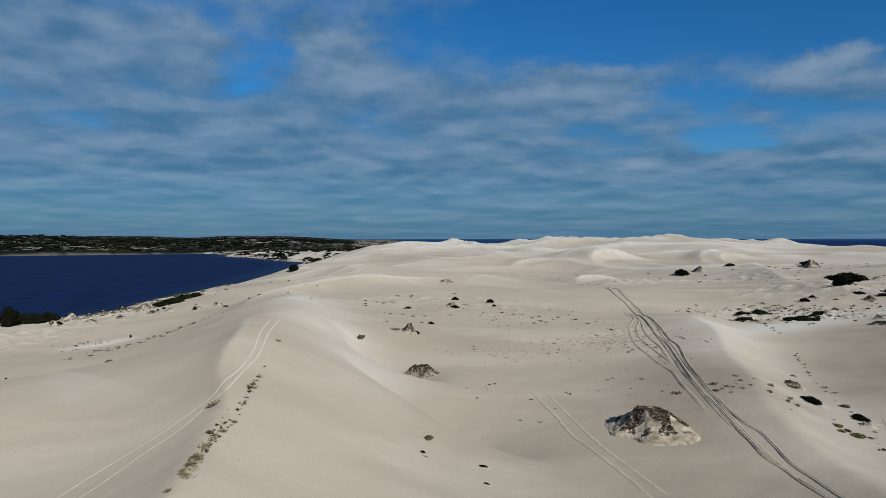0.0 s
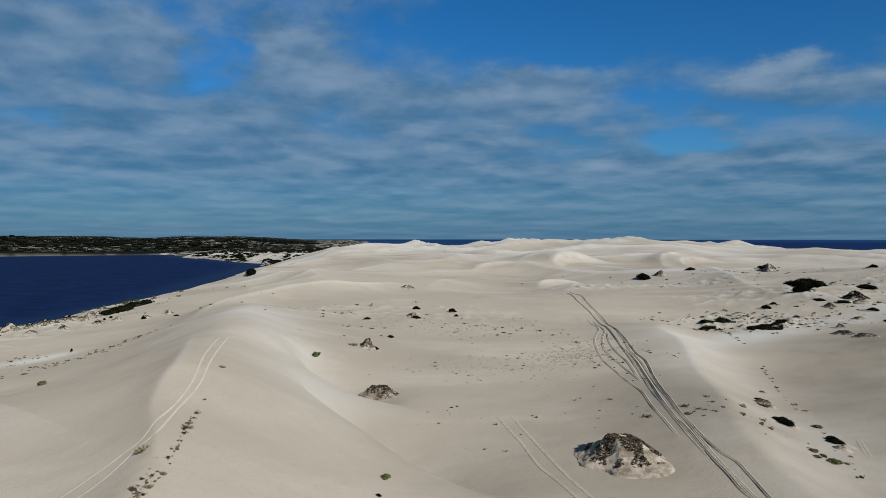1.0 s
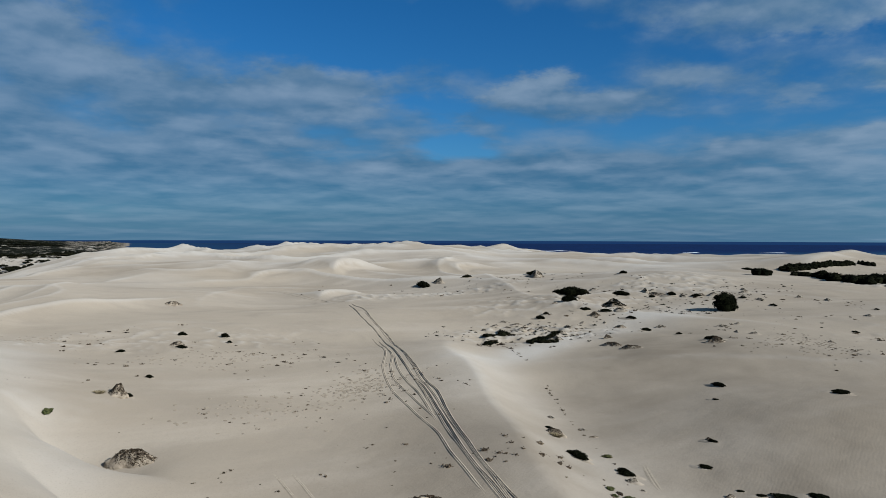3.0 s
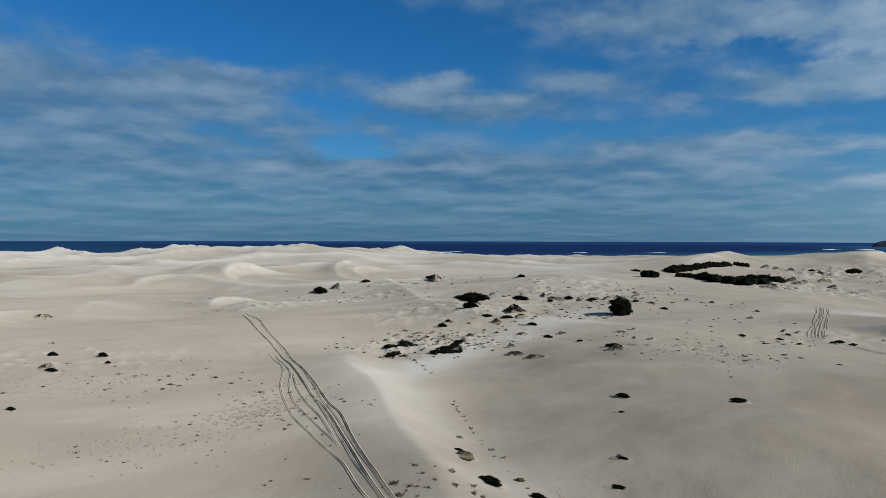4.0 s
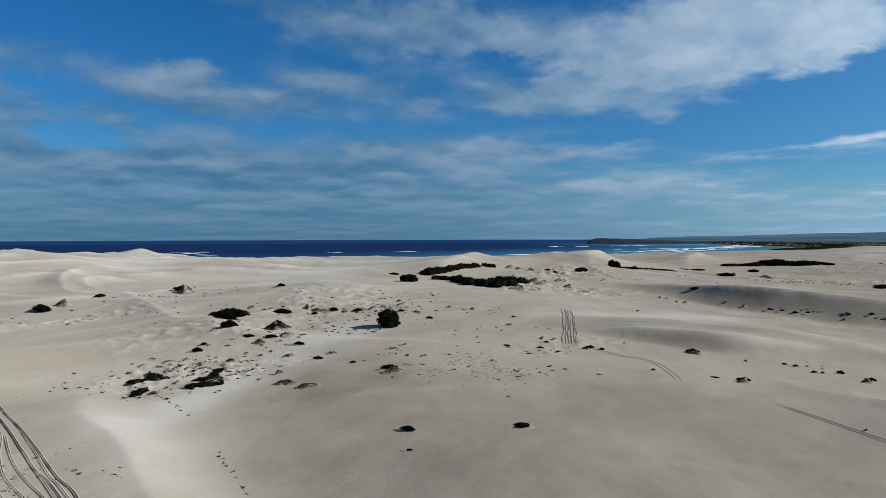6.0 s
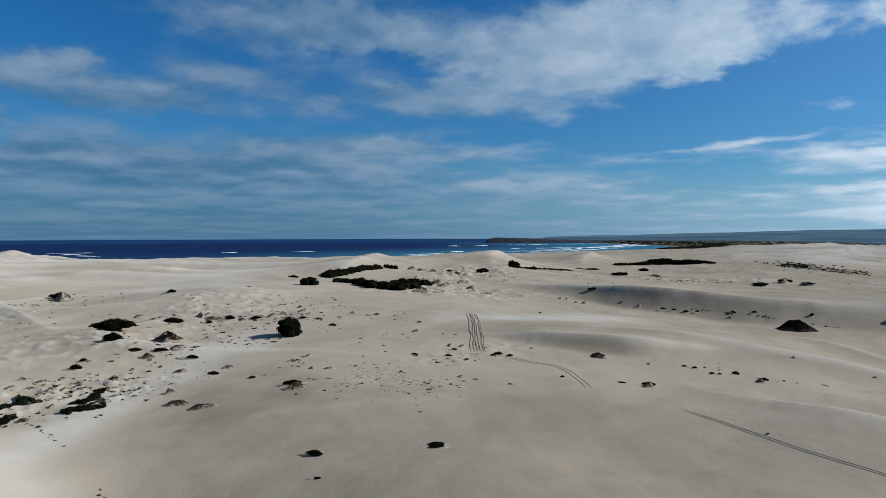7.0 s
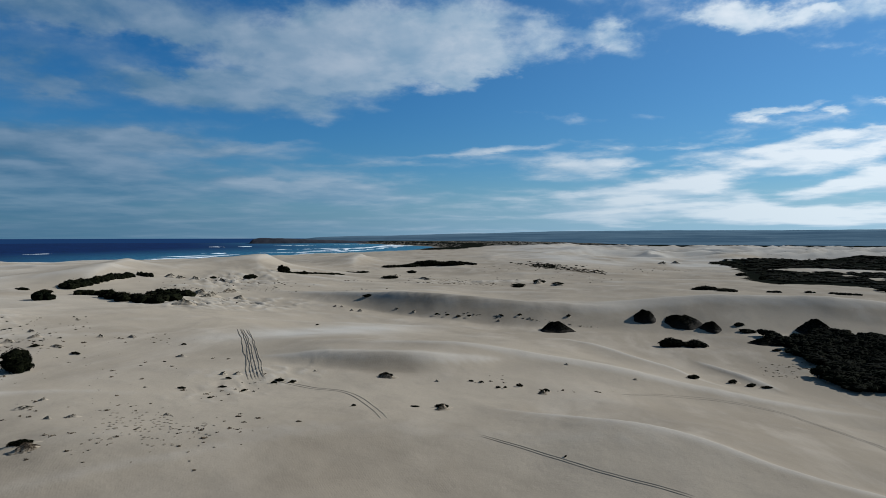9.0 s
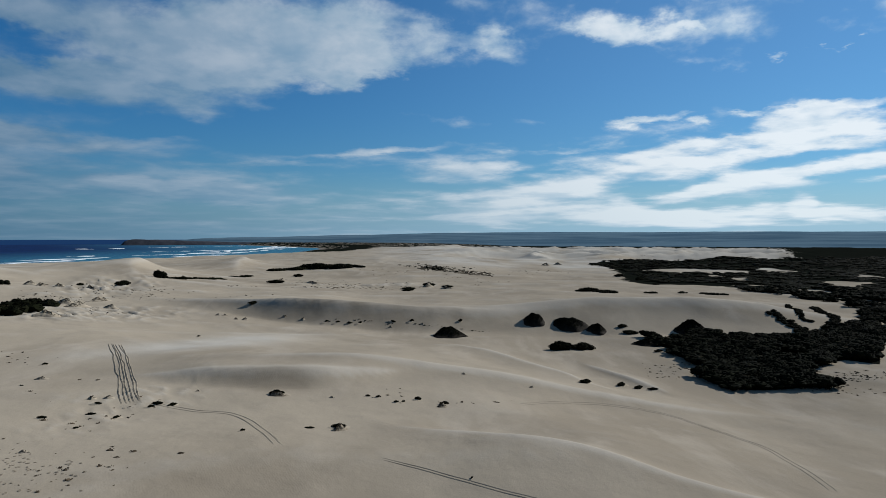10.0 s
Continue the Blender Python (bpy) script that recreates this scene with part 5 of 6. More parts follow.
hummock(50.3, 60.3, 0.81, 0.28)
hummock(45.1, 81.1, 2.20, 0.66)
shrub(45.2, 68.8, 1.55, 0.51)
shrub(42.7, 73.1, 1.74, 0.65)
shrub(53.0, 66.1, 1.22, 0.34)
shrub(52.5, 58.8, 1.00, 0.25)
shrub(53.9, 57.1, 2.94, 0.23)
shrub(56.0, 55.8, 1.75, 0.41)
shrub(51.8, 60.6, 0.71, 0.15)
green_shrub(41.2, 63.0, 1.00, 0.30)
green_shrub(40.6, 65.0, 0.46, 0.19)
# thickets on the far rise
thicket([(296.5, 244.0), (290.5, 233.0), (288.4, 220.8), (289.8, 215.9)], 9.0, 3.6, "large dark evergreen thicket in a hollow of the rise", 201)
thicket([(317.4, 275.2), (320.9, 269.3), (318.0, 262.0)], 7.0, 2.6, "small dark evergreen thicket on the rise", 219)
thicket([(319.5, 234.1), (322.8, 228.1), (324.4, 222.1)], 9.0, 3.0, "dark thicket beside the larger one", 202)
thicket([(339.7, 301.4), (347.0, 301.2), (357.4, 303.3)], 9.0, 3.6, "dark thicket on the far side of the hollow", 203)
thicket([(361.3, 303.7), (374.3, 305.5), (389.9, 307.9), (403.5, 308.4)], 6.0, 2.6, "long low thicket on the far side of the hollow", 204)
thicket([(413.7, 308.9), (416.7, 303.3)], 5.0, 2.4, "low dark thicket on pale sand", 217)
thicket([(267.9, 255.3), (270.5, 252.6)], 8.0, 3.4, "rounded dark thicket on pale sand", 218)
shrub(309.9, 288.6, 7.05, 2.41)
shrub(320.5, 310.2, 5.43, 1.59)
brush_mat(339.3, 224.9, 7.65, 2.15)
brush_mat(337.8, 217.0, 5.77, 1.57)
brush_mat(358.4, 219.5, 9.01, 1.87)
brush_mat(337.7, 202.8, 4.47, 1.27)
brush_mat(427.6, 296.9, 7.66, 2.16)
brush_mat(426.2, 289.5, 5.29, 1.79)
brush_mat(424.6, 277.4, 5.91, 1.73)
shrub(462.0, 258.0, 9.75, 3.17)
shrub(455.0, 282.0, 4.64, 1.84)
brush_mat(424.9, 257.7, 4.28, 1.69)
tall_shrub(531.4, 263.4, 7.42, 5.23, "dark shrub leaning on the dune face")
brush_mat(463.1, 260.0, 8.11, 3.06)
brush_mat(430.4, 262.4, 4.59, 2.18)
shrub(540.1, 251.9, 6.42, 3.08)
brush_mat(360.6, 218.7, 6.34, 1.40)
brush_mat(331.3, 214.8, 8.83, 2.07)
brush_mat(286.6, 201.2, 6.69, 1.57)
shrub(856.8, 218.2, 37.95, 7.47, "dark thicket below the dune wall")
shrub(830.3, 235.7, 23.91, 4.88)
shrub(853.6, 194.2, 22.69, 4.94)
shrub(862.9, 182.7, 12.06, 3.81)
shrub(586.5, 71.8, 12.09, 3.54)
shrub(556.9, 85.3, 11.62, 2.14)
shrub(591.3, 56.8, 11.19, 1.82)
shrub(591.3, 195.8, 14.31, 2.99)
shrub(738.9, 213.0, 10.62, 3.31)
shrub(352.1, 141.7, 4.56, 0.99)
tall_shrub(524.6, 264.1, 6.32, 5.74, "tall shrub at the foot of the dune wall")
thicket([(367.6, -105.7), (361.2, -107.9), (353.3, -109.6), (343.6, -110.4)], 5.5, 1.3, "streak of dark brush down the slip face", 205)
thicket([(443.8, -147.3), (371.2, -120.4), (361.3, -121.7)], 2.6, 0.9, "thin streak of dark brush down the slip face", 206)
thicket([(440.5, -160.8), (411.9, -152.3), (364.2, -133.9)], 4.0, 1.0, "thin streak of dark brush down the slip face", 207)
thicket([(550.8, -42.5), (564.9, -53.3), (513.5, -57.9), (511.7, -69.9)], 7.0, 1.6, "long dark thicket behind the dune crest", 208, LEAF, 0.75)
thicket([(534.0, -87.0), (531.5, -101.6), (529.3, -120.9), (530.4, -145.0)], 6.0, 1.4, "long dark thicket behind the dune crest", 209, LEAF, 0.85)
thicket([(798.3, 257.9), (851.0, 238.9), (905.3, 208.8), (876.5, 168.8)], 8.0, 3.0, "dark thicket along the foot of the far dunes", 210, LEAF, 0.8)
thicket([(537.4, 260.8), (564.9, 250.3), (627.5, 249.7), (718.4, 258.3)], 8.0, 0.9, "low dark heath strip below the far dunes", 211, LEAF, 0.9)
thicket([(289.2, 221.2), (289.8, 217.6), (295.6, 217.8)], 12.0, 3.8, "large dark thicket on the rise", 212)
# scattered shrubs beside the wheel tracks and beyond
shrub(142.9, 63.1, 2.55, 0.83)
shrub(163.2, 79.4, 2.53, 1.08)
shrub(170.1, 51.5, 1.47, 0.85)
shrub(166.9, 54.3, 1.09, 0.51)
shrub(166.3, 55.7, 1.21, 0.50)
shrub(168.7, 59.6, 0.99, 0.54)
shrub(168.7, 61.8, 1.00, 0.42)
shrub(134.1, 77.0, 0.84, 0.45)
shrub(168.5, 45.9, 1.91, 0.79)
shrub(150.3, 97.8, 1.97, 0.72)
shrub(150.4, 95.2, 1.71, 0.61)
shrub(148.0, 98.1, 1.22, 0.52)
shrub(140.6, 105.1, 1.42, 0.49)
shrub(140.2, 100.4, 1.17, 0.49)
shrub(136.6, 111.1, 1.41, 0.48)
shrub(182.7, 138.7, 1.28, 0.57)
shrub(147.2, 107.3, 1.12, 0.42)
shrub(131.4, 102.5, 0.89, 0.37)
shrub(258.9, 132.0, 1.28, 0.58)
shrub(118.6, 40.6, 0.65, 0.25)
shrub(98.5, 111.0, 3.06, 0.88)
shrub(82.8, 74.0, 1.72, 0.56)
shrub(75.5, 86.9, 1.83, 0.65)
shrub(141.0, 67.7, 1.70, 0.27)
shrub(332.4, 88.1, 2.02, 0.92)
shrub(335.3, 73.9, 2.00, 0.90)
shrub(337.6, 65.8, 1.99, 1.15)
shrub(343.0, 44.2, 1.96, 1.38)
shrub(331.3, 97.9, 2.04, 0.93)
shrub(330.9, 92.8, 2.28, 0.91)
shrub(331.4, 103.0, 2.06, 0.93)
brush_bank(124.1, 173.7, 9.2, 2.3, "brushy sand hummock with a steep dark flank")
thicket([(71.4, 148.7), (74.1, 149.5), (76.9, 149.8)], 3.2, 0.8, "low dark brush straggling over hummocky sand", 213)
thicket([(74.7, 136.4), (76.6, 136.0), (79.3, 134.5)], 2.4, 0.7, "low dark brush straggling over hummocky sand", 214)
thicket([(80.2, 142.1), (81.1, 140.5), (85.4, 143.7)], 1.6, 0.5, "low dark brush straggling over hummocky sand", 215)
thicket([(66.7, 139.6), (70.4, 143.3)], 1.8, 0.5, "low dark brush straggling over hummocky sand", 216)
brush_mat(80.5, 161.8, 2.56, 0.48)
brush_mat(81.9, 158.6, 2.28, 0.49)
brush_mat(81.9, 151.7, 1.96, 0.49)
brush_mat(84.0, 151.6, 2.22, 0.60)
brush_mat(89.2, 155.1, 2.05, 0.51)
brush_mat(86.7, 145.3, 1.93, 0.48)
brush_mat(94.6, 152.4, 2.58, 0.62)
brush_mat(91.0, 144.5, 1.22, 0.41)
brush_mat(77.0, 143.6, 1.38, 0.48)
brush_mat(86.8, 143.2, 1.67, 0.37)
brush_mat(81.3, 136.5, 2.47, 0.61)
brush_mat(86.1, 161.3, 3.40, 0.45)
brush_mat(85.3, 166.5, 2.67, 0.38)
brush_mat(89.3, 160.3, 1.84, 0.42)
brush_mat(84.8, 145.0, 1.67, 0.37)
brush_mat(75.2, 157.6, 1.72, 0.38)
brush_mat(77.1, 153.0, 1.45, 0.39)
brush_mat(80.0, 164.9, 1.30, 0.31)
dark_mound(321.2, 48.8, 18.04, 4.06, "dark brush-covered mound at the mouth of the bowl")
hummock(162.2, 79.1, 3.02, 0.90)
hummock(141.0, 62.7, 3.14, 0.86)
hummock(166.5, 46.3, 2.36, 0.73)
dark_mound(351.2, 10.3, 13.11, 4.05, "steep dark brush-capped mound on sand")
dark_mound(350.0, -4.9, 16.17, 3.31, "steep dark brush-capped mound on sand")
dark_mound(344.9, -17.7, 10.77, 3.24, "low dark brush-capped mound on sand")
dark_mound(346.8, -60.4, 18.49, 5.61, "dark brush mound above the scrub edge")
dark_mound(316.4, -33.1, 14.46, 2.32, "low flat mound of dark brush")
shrub(299.5, 5.1, 9.71, 3.75, "spreading dark shrub on the low flat")
shrub(303.5, -4.4, 10.29, 3.32, "spreading dark shrub on the low flat")
shrub(224.0, 7.5, 4.17, 1.24)
shrub(236.6, -5.3, 3.74, 1.37)
shrub(234.9, -10.0, 4.04, 1.15)
shrub(233.3, -13.7, 3.34, 0.86)
shrub(348.9, -29.8, 5.19, 1.53)
shrub(341.8, -32.0, 7.61, 1.58)
shrub(549.7, -48.6, 14.26, 3.30)
shrub(511.3, -53.6, 10.10, 1.60)
shrub(299.2, -33.1, 3.51, 1.07)
shrub(652.2, -125.6, 7.00, 1.80)
shrub(539.0, 84.3, 8.29, 2.22)
brush_mat(578.7, 71.5, 8.92, 3.30)
brush_mat(567.4, 56.9, 9.60, 1.88)
shrub(736.6, -131.2, 11.34, 4.24)
shrub(810.7, -127.3, 10.02, 3.52)
# smaller brush between the hummocks
brush_mat(113.7, 157.4, 3.93, 0.76)
brush_mat(109.2, 137.5, 2.40, 0.51)
brush_mat(157.1, 183.2, 2.64, 0.74)
brush_mat(164.9, 178.4, 3.61, 0.89)
brush_mat(168.5, 177.7, 2.75, 0.78)
brush_mat(182.9, 183.9, 1.97, 0.70)
brush_mat(173.7, 174.6, 2.80, 0.79)
brush_mat(167.6, 163.2, 3.10, 0.54)
brush_mat(182.7, 162.6, 1.70, 0.67)
brush_mat(186.5, 156.1, 2.28, 0.64)
brush_mat(167.2, 130.0, 2.30, 0.52)
brush_mat(149.8, 109.8, 1.43, 0.61)
brush_mat(151.2, 107.4, 1.71, 0.45)
brush_mat(148.2, 216.5, 3.63, 0.72)
brush_mat(153.0, 195.5, 3.10, 1.25)
brush_mat(157.2, 197.2, 2.18, 0.62)
brush_mat(117.1, 127.3, 3.06, 0.37)
brush_mat(121.6, 127.6, 1.26, 0.41)
brush_mat(111.3, 118.1, 1.14, 0.42)
brush_mat(113.0, 115.2, 2.00, 0.40)
brush_mat(78.7, 135.0, 3.29, 0.85)
brush_mat(88.9, 140.2, 1.30, 0.29)
brush_mat(105.8, 175.2, 2.30, 0.49)
brush_mat(100.3, 154.7, 1.49, 0.47)
brush_mat(104.5, 151.8, 1.09, 0.39)
brush_mat(117.1, 101.7, 1.24, 0.34)
brush_mat(107.5, 100.0, 0.83, 0.24)
brush_mat(336.2, 122.9, 2.25, 0.81)
brush_mat(333.5, 113.8, 2.06, 0.79)
brush_mat(331.4, 74.7, 1.67, 1.03)
brush_mat(336.4, 61.1, 1.38, 0.90)
brush_mat(164.9, 68.6, 0.97, 0.34)
brush_mat(195.2, 25.5, 1.11, 0.35)
brush_mat(161.5, 94.7, 0.88, 0.30)
brush_mat(651.1, 207.1, 5.88, 1.63)
brush_mat(1105.0, -79.9, 17.01, 3.52)
brush_mat(1125.0, -100.5, 12.88, 3.21)
brush_mat(599.8, 167.3, 15.95, 1.72)
brush_mat(332.7, 151.8, 1.85, 0.70)
brush_mat(333.4, 148.8, 1.84, 0.70)
brush_mat(325.4, 141.2, 2.08, 0.81)
brush_mat(326.3, 137.6, 2.67, 0.93)
brush_mat(195.0, 42.0, 0.92, 0.32)
brush_mat(49.5, 88.7, 1.16, 0.21)
brush_mat(50.8, 83.5, 0.80, 0.18)
brush_mat(44.4, 66.4, 1.39, 0.36)
brush_mat(53.4, 58.6, 0.58, 0.11)
brush_mat(44.0, 64.5, 0.61, 0.11)
brush_mat(77.6, 149.0, 1.46, 0.41)
green_shrub(46.5, 73.1, 1.30, 0.33)
hummock(50.0, 80.3, 1.28, 0.15)
# wheel tracks
wheel_tracks([[(65.0, 231.1), (60.8, 205.9), (54.5, 177.7), (51.2, 160.6), (49.2, 148.5), (44.5, 130.2), (38.6, 104.3), (37.3, 96.4), (34.4, 86.1), (31.9, 76.7), (30.3, 70.1), (29.5, 63.7), (29.4, 60.3), (29.7, 58.3), (29.4, 55.4), (29.0, 52.3), (29.1, 49.3), (29.0, 45.9), (29.2, 41.5), (29.3, 36.0)], [(63.1, 226.3), (53.9, 185.6), (50.6, 167.4), (48.3, 153.5), (46.0, 141.0), (38.4, 109.8), (37.1, 101.5), (35.3, 93.3), (33.2, 84.9), (30.6, 75.1), (29.4, 69.2), (29.0, 65.1), (28.3, 60.0), (28.0, 56.3), (27.7, 53.6), (28.0, 51.5), (28.0, 48.8), (28.1, 46.2), (28.1, 42.0), (28.2, 37.0)]], "deep pair of wheel ruts along the dune shoulder", 0.10, 0.15, 0.5, 0.05, 2)
wheel_tracks([[(56.9, 191.2), (52.5, 168.9), (49.6, 153.7), (47.3, 141.2), (38.7, 107.0), (37.2, 99.3), (35.1, 90.1), (32.7, 80.6), (30.6, 72.0), (29.7, 66.9), (29.0, 62.7), (28.5, 58.6), (28.3, 55.7), (28.1, 53.0), (28.1, 50.6), (28.2, 47.7), (28.6, 43.0), (28.7, 37.5)], [(38.0, 107.5), (36.0, 97.7), (33.8, 88.6), (31.3, 78.9), (29.6, 71.2), (28.8, 66.2), (28.3, 61.9), (27.9, 57.9), (27.8, 55.2)]], "second pair of wheel ruts crossing the first", 0.06, 0.14, 0.5, 0.05, 3)
wheel_tracks([[(46.4, 152.5), (41.7, 130.0), (35.9, 114.0), (33.6, 105.2), (32.3, 97.8), (31.9, 92.4), (31.3, 86.6), (30.5, 80.5), (29.0, 74.1), (28.3, 69.4), (27.8, 64.9), (27.7, 60.9)], [(46.9, 149.5), (41.3, 125.7), (37.0, 113.6), (35.1, 106.8), (34.2, 100.1), (33.4, 93.5), (32.8, 87.5), (31.5, 81.9)], [(41.7, 125.3), (37.9, 113.2), (36.3, 106.0), (35.2, 98.3), (33.8, 91.2), (32.2, 84.5)], [(40.3, 117.3), (38.0, 107.5), (36.1, 98.6), (34.0, 90.2)]], "wheel ruts that swing out beside the main pair", 0.065, 0.14, 0.5, 0.05, 4)
wheel_tracks([[(13.8, 81.0), (14.8, 75.3), (15.4, 68.9), (15.8, 62.5), (16.2, 58.6), (16.7, 55.6), (17.3, 52.6), (17.7, 50.1), (18.1, 47.6), (18.4, 43.7)], [(12.4, 80.9), (13.5, 74.1), (14.2, 68.4), (14.4, 62.7), (15.1, 58.6), (15.6, 55.6), (16.2, 52.3), (16.5, 50.1), (16.7, 47.7), (17.1, 43.7)]], "pair of wheel ruts across the flat sand", 0.03, 0.10, 0.5, 0.04, 5)
wheel_tracks([[(-16.8, 88.7), (-16.0, 80.2), (-14.0, 65.1), (-13.5, 59.7), (-13.5, 53.8), (-13.8, 50.1), (-14.7, 49.3), (-16.1, 47.7), (-17.3, 46.0), (-18.3, 44.1), (-19.1, 42.1), (-19.6, 39.8), (-21.2, 36.8), (-23.0, 33.8)], [(-16.2, 90.1), (-15.2, 80.9), (-13.4, 66.0), (-12.9, 60.4), (-13.0, 55.3), (-12.9, 50.0), (-13.8, 48.9), (-14.9, 46.4), (-16.3, 44.3), (-17.2, 41.5), (-17.9, 38.7), (-19.5, 35.7), (-21.3, 32.7)]], "old pale wheel ruts up the dune slope", 0.014, 0.05, 0.5, 0.08, 6, 9.0, SUNLIT_RUT)
wheel_tracks(beside([(47.0, 307.9), (53.9, 295.0), (57.4, 272.4), (59.1, 257.3), (61.7, 247.3), (63.5, 236.0), (64.2, 227.2)], (-0.7, 0.7)), "faint wheel ruts coming over the far sand", 0.05, 0.2, 0.8, 0.1, 7)
wheel_tracks(beside([(222.9, 143.1), (208.7, 134.7), (190.1, 124.4), (172.1, 114.7), (158.6, 107.6), (151.4, 103.6), (146.9, 100.7)], (-1.8, -1.35, -0.4, 0.25, 0.7, 1.5)), "wavy bundle of wheel ruts up the dune face", 0.06, 0.11, 0.5, 0.34, 8, 8.0)
wheel_tracks(beside([(152.1, 102.8), (150.6, 99.8), (149.4, 95.3), (147.6, 89.4), (147.1, 84.1), (143.9, 80.0), (138.2, 75.9), (130.6, 71.4), (122.9, 67.6)], (-0.5, 0.5)), "wheel ruts leading away from the wavy bundle", 0.035, 0.11, 0.5, 0.08, 9)
wheel_tracks(beside([(124.0, 58.2), (123.9, 54.8), (122.5, 51.4), (121.1, 48.1), (119.6, 44.9), (118.0, 41.8), (116.4, 38.8), (114.9, 35.9), (113.6, 33.0)] + [(110.5, 26.5), (107.1, 20.8)], (-0.3, 0.3)), "close pair of dark ruts along the dune foot", 0.035, 0.08, 0.5, 0.03, 10)
wheel_tracks(beside([(174.0, 32.3), (182.9, 25.4), (189.2, 18.2), (193.7, 10.8), (195.6, 3.7), (195.8, -3.2), (193.2, -9.3), (181.7, -13.3), (172.7, -16.1), (163.9, -18.2), (146.8, -16.7), (133.5, -14.8), (127.4, -12.9)], (-0.55, 0.55)), "faint curving wheel ruts on the near dune", 0.022, 0.09, 0.5, 0.06, 11)
wheel_tracks([[(50.7, 73.4), (47.8, 68.4), (46.0, 64.7), (44.3, 60.3)], [(48.8, 68.0), (47.5, 64.2), (46.8, 61.5), (45.8, 58.7)]], "faint old wheel ruts down into the hollow", 0.03, 0.22, 0.5, 0.1, 12)
# countless small tufts
scatter("tuft_scatter", (868, 72), (90, 26), 60, 260, 5.0, "dark low heath and white sand in the far hollow", LEAF, 51)
scatter("tuft_scatter", (800, 36), (50, 14), 60, 120, 4.0, "dark low heath and white sand in the far hollow", BRUSH, 52)
scatter("tuft_scatter", (540, 140), (60, 12), 150, 120, 1.8, "dry brush along the far crest", BRUSH, 53)
scatter("tuft_scatter", (253, -60), (30, 14), 20, 150, 0.8, "dead twigs and tufts at the edge of the scrub", BRUSH, 54)
scatter("tuft_scatter", (254, -88), (18, 12), 20, 110, 0.9, "dead twigs and tufts at the edge of the scrub", LEAF, 55)
scatter("tuft_scatter", (-48.7, 121.2), (16, 9), 60, 110, 0.55, "sparse low tufts and twigs on pale sand", GREEN, 1)
scatter("tuft_scatter", (-59.8, 135.7), (8, 6), 60, 50, 0.40, "sparse low tufts and twigs on pale sand", BRUSH, 31)
scatter("tuft_scatter", (-74.5, 194.9), (45, 9), 40, 90, 1.60, "dry heath tufts along the lagoon shore", STRAW, 2)
scatter("tuft_scatter", (-73.2, 223.1), (45, 9), 30, 80, 2.20, "green heath along the lagoon shore", GREEN, 3)
scatter("tuft_scatter", (-8.6, 164.0), (40, 25), 20, 33, 0.68, "sparse low tufts and twigs on pale sand", BRUSH, 4)
scatter("tuft_scatter", (0.4, 119.9), (22, 22), 0, 28, 0.40, "sparse low tufts and twigs on pale sand", BRUSH, 5)
scatter("tuft_scatter", (18.8, 119.8), (20, 34), 90, 36, 0.28, "sparse low tufts and twigs on pale sand", BRUSH, 6)
scatter("tuft_scatter", (12.7, 96.2), (10, 14), 90, 20, 0.30, "sparse low tufts and twigs on pale sand", BRUSH, 7)
scatter("tuft_scatter", (31.1, 108.1), (16, 14), 0, 24, 0.34, "sparse low tufts and twigs on pale sand", BRUSH, 8)
scatter("tuft_scatter", (10.8, 76.9), (14, 14), 0, 16, 0.30, "sparse low tufts and twigs on pale sand", BRUSH, 9)
scatter("tuft_scatter", (78.0, 145.2), (20, 16), 60, 66, 0.90, "sparse low tufts and twigs on pale sand", BRUSH, 10)
scatter("tuft_scatter", (108.1, 252.6), (50, 60), 80, 60, 0.90, "sparse low tufts and twigs on pale sand", BRUSH, 11)
scatter("tuft_scatter", (41.4, 64.6), (9, 14), 30, 38, 0.60, "sparse low tufts and twigs on pale sand", BRUSH, 12)
scatter("tuft_scatter", (89.0, 160.7), (30, 20), 70, 33, 0.90, "sparse low tufts and twigs on pale sand", BRUSH, 13)
scatter("tuft_scatter", (142.9, 178.5), (40, 36), 60, 93, 0.98, "sparse low tufts and twigs on pale sand", BRUSH, 14)
scatter("tuft_scatter", (162.1, 181.3), (30, 40), 90, 66, 0.98, "sparse low tufts and twigs on pale sand", BRUSH, 15)
scatter("tuft_scatter", (117.9, 100.0), (30, 30), 60, 49, 0.60, "sparse low tufts and twigs on pale sand", BRUSH, 16)
scatter("tuft_scatter", (79.9, 148.3), (22, 14), 100, 190, 0.62, "sparse low tufts and twigs on pale sand", LEAF, 17)
scatter("tuft_scatter", (412.0, 246.0), (60, 80), 90, 71, 1.50, "sparse low tufts and twigs on pale sand", BRUSH, 18)
scatter("tuft_scatter", (147.0, 99.0), (30, 16), 90, 27, 0.60, "sparse low tufts and twigs on pale sand", BRUSH, 19)
scatter("tuft_scatter", (113.5, 100.0), (18, 26), 90, 33, 0.38, "sparse low tufts and twigs on pale sand", BRUSH, 20)
scatter("tuft_scatter", (334.3, 77.8), (44, 2.2), 178, 55, 0.90, "line of small shrubs along the foot of the shaded bowl", LEAF, 21)
scatter("tuft_scatter", (167.3, 52.6), (26, 10), 160, 22, 0.52, "sparse low tufts and twigs on pale sand", BRUSH, 22)
scatter("tuft_scatter", (263.6, -30.2), (22, 16), 0, 110, 0.60, "dead twigs and tufts at the edge of the scrub", BRUSH, 23)
scatter("tuft_scatter", (658.3, 105.5), (120, 60), 150, 82, 1.50, "sparse low tufts and twigs on pale sand", BRUSH, 24)
scatter("tuft_scatter", (865.4, 18.2), (160, 60), 150, 121, 1.95, "dark low heath on the far flat", LEAF, 25)
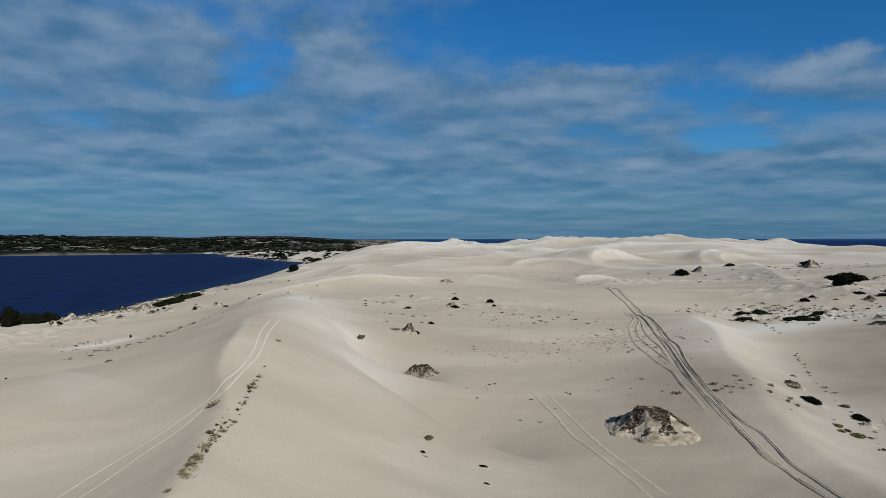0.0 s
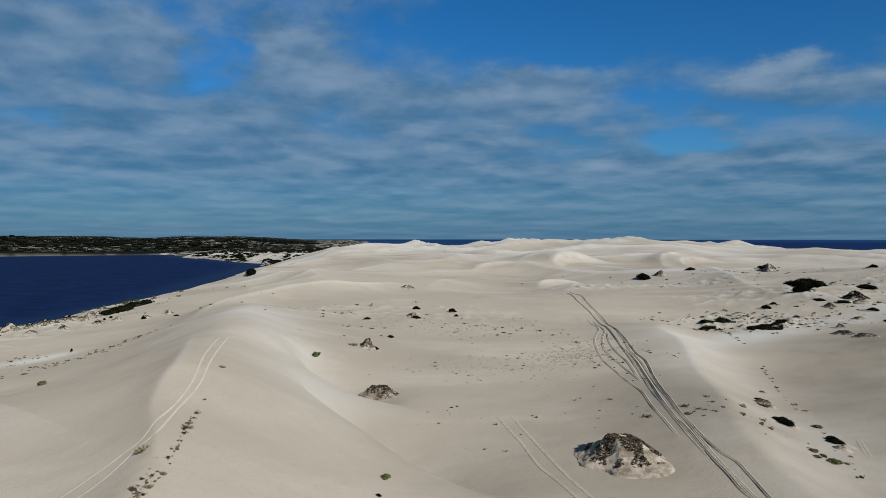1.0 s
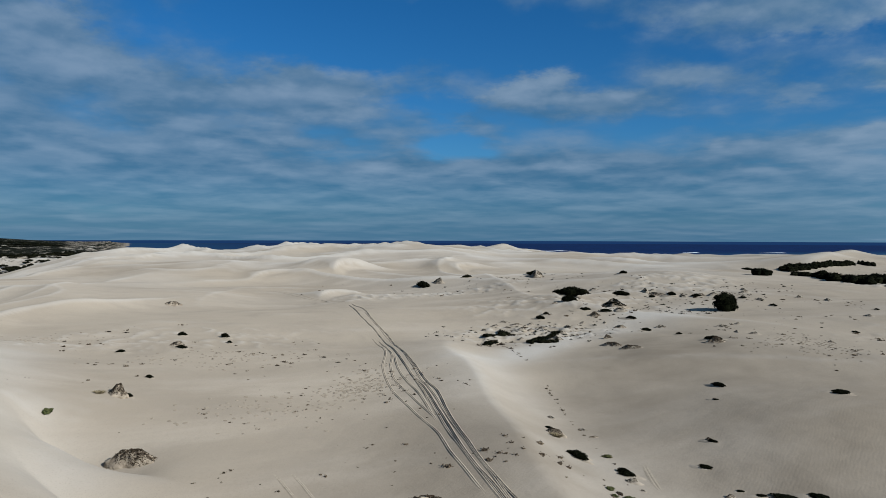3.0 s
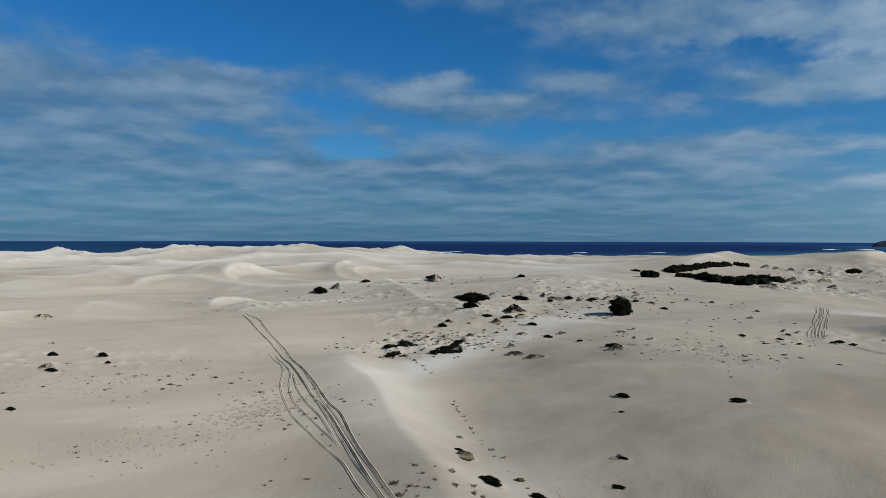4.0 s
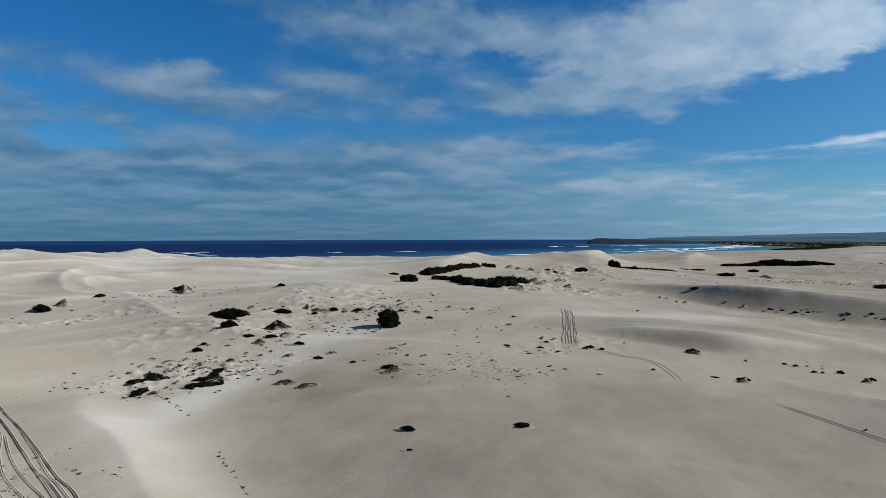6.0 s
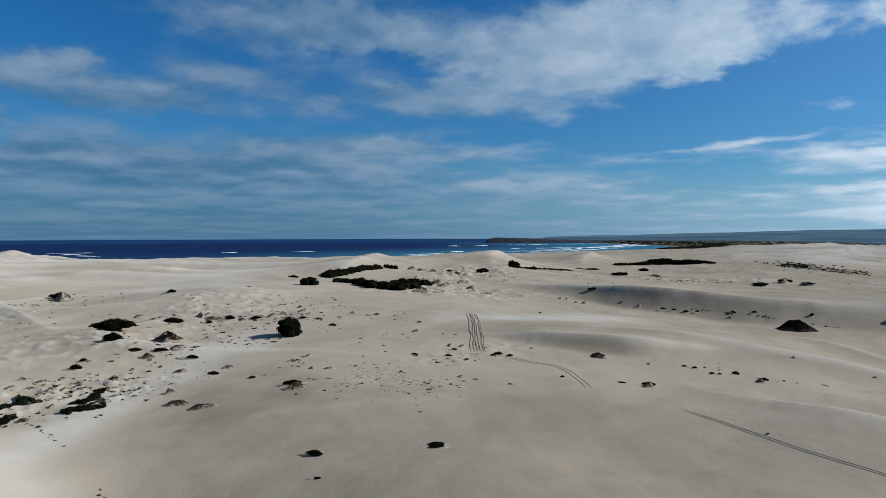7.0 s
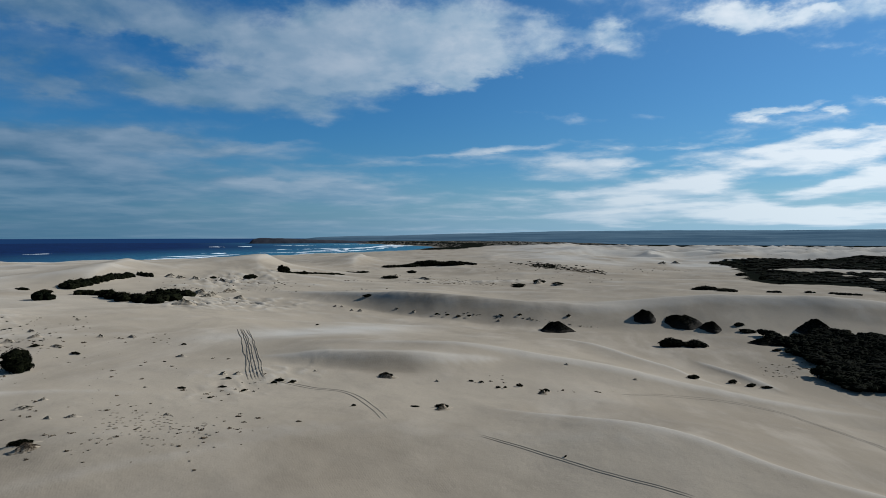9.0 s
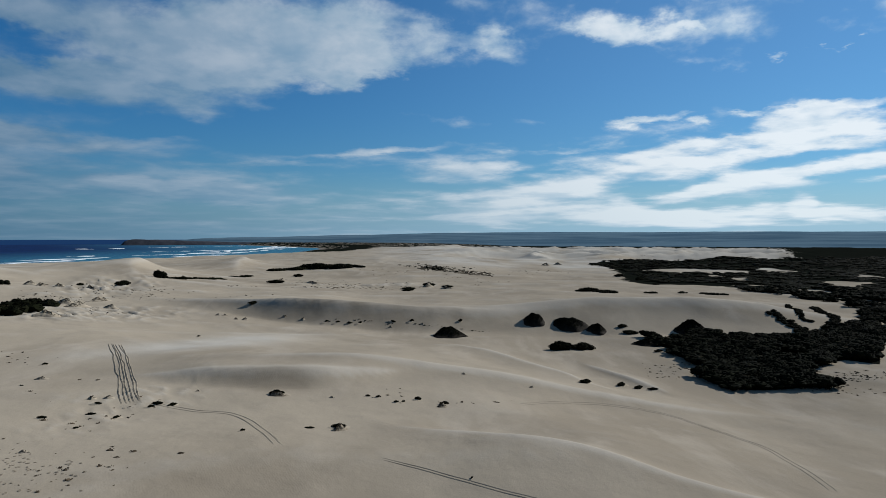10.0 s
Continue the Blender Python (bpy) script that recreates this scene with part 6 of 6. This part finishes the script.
scatter("tuft_scatter", (169.0, 189.9), (40, 60), 60, 49, 0.75, "sparse low tufts and twigs on pale sand", BRUSH, 26)
scatter("tuft_scatter", (186.3, 143.5), (22, 22), 0, 27, 0.52, "sparse low tufts and twigs on pale sand", BRUSH, 27)
scatter("tuft_scatter", (8.2, 97.6), (20, 30), 60, 20, 0.34, "sparse low tufts and twigs on pale sand", BRUSH, 28)
scatter("tuft_scatter", (127.5, 135.0), (50, 50), 60, 66, 0.60, "sparse low tufts and twigs on pale sand", BRUSH, 29)
scatter("tuft_scatter", (-11.3, 38.5), (5.8, 0.4), 1.5, 60, 0.30, "dry grass and twigs along the dune crest", STRAW, 41)
scatter("tuft_scatter", (-11.4, 41.8), (8.4, 0.4), -0.1, 55, 0.26, "dead twigs along the dune crest", BRUSH, 42)
scatter("tuft_scatter", (-11.5, 51.2), (9.0, 0.4), -2.7, 26, 0.30, "dead twigs along the dune crest", BRUSH, 43)
scatter("tuft_scatter", (49.9, 82.4), (28.1, 0.4), -159.2, 60, 0.34, "debris and twigs along the foot of the slope", BRUSH, 44)
scatter("tuft_scatter", (68.0, 132.4), (21.9, 0.4), -165.2, 40, 0.34, "debris and twigs along the foot of the slope", BRUSH, 45)
scatter("tuft_scatter", (29.7, 101.5), (10, 14), 60, 54, 0.34, "sparse low tufts and twigs on pale sand", BRUSH, 32)
scatter("tuft_scatter", (23.6, 130.6), (26, 16), 60, 54, 0.50, "sparse low tufts and twigs on pale sand", BRUSH, 33)
scatter("tuft_scatter", (171.2, 277.7), (50, 14), 80, 110, 0.80, "sparse low tufts and twigs on pale sand", LEAF, 34)
scatter("tuft_scatter", (164.1, 180.8), (60, 22), 60, 150, 0.80, "sparse low tufts and twigs on pale sand", LEAF, 35)
scatter("tuft_scatter", (399.9, 252.0), (60, 30), 60, 150, 1.10, "sparse low tufts and twigs on pale sand", LEAF, 36)
scatter("tuft_scatter", (587.9, 144.0), (60, 40), 120, 130, 1.10, "sparse low tufts and twigs on pale sand", LEAF, 37)
scatter("tuft_scatter", (305.9, 192.5), (30, 14), 60, 70, 0.70, "sparse low tufts and twigs on pale sand", LEAF, 38)
scatter("tuft_scatter", (-84.6, 216.8), (50, 8), 22, 160, 1.20, "green and straw heath on the bank above the lagoon", GREEN, 39)
scatter("tuft_scatter", (-85.4, 199.2), (50, 8), 22, 120, 1.00, "dead heath on the bank above the lagoon", BRUSH, 40)
# footprints
prints((28.5, 103.5), (9, 4), 70, 110, 1)
prints((15.5, 98), (10, 5), 80, 90, 2)
prints((31, 107), (10, 5), 40, 110, 3)
prints((13, 128), (16, 8), 90, 110, 4)
prints((-13, 155), (12, 6), 90, 60, 5)
prints((109, 100), (14, 8), 40, 130, 6)
# brush on the bank above the lagoon
brush_mat(-85.0, 172.0, 4.6, 1.1)
brush_mat(-88.0, 187.0, 6.5, 1.5)
brush_mat(-84.0, 189.0, 5.5, 1.2)
brush_mat(-83.5, 196.5, 6.5, 1.2)
brush_mat(-80.0, 201.0, 7.0, 1.3)
brush_mat(-76.0, 205.0, 6.0, 1.2)
brush_mat(-66.0, 184.0, 4.5, 0.8)
brush_mat(-72.5, 180.0, 4.5, 0.9)
brush_mat(-76.5, 172.5, 4.0, 0.8)
brush_mat(-63.0, 188.0, 4.0, 0.8)
brush_mat(-56.0, 187.0, 3.6, 0.8)
brush_mat(-52.0, 193.0, 4.2, 0.7)
thicket([(-72.0, 208.0), (-70.0, 218.0), (-69.0, 229.0)], 6.0, 1.4, "dark green heath on the bank above the lagoon", 220, LEAF, 0.8)
thicket([(-94.0, 176.0), (-92.0, 184.0)], 6.0, 2.6, "dark shrubs at the edge of the lagoon", 221)
# woods
woods("near_woods", NEAR_WOODS, 2300, 4.6, 3.0, "dense dark green coastal scrub below the dunes", 3, 0.0, 44, 3)
woods("woods_on_the_plain", PLAIN_WOODS, 2600, 13.0, 2.3, "dark coastal woods spreading over the plain", 4, 0.3, 24, 2)
woods("woods_behind_the_slip_face", [(345, -175), (344, -140), (372, -165), (430, -185), (500, -195), (575, -170), (600, -260), (430, -300), (360, -230)], 700, 7.0, 3.4, "dense dark coastal scrub behind the dune", 6, 0.2, 30, 3)
woods("heath_on_the_point", [(-120, 800), (-135, 930), (-300, 1230), (-360, 1500), (-40, 1750), (-20, 1250), (-20, 1050), (-60, 900)], 900, 9.0, 3.0, "dark heath clumps on white sand beside the lagoon", 5, 1.0, 24, 2)
woods("heath_across_the_lagoon", [(-380, 1560), (-760, 1400), (-1500, 1150), (-1750, 1500), (-1300, 2500), (-300, 3000), (-150, 2200)], 1800, 20.0, 3.2, "dark heath clumps over low hills across the lagoon", 8, 0.6, 14, 2)
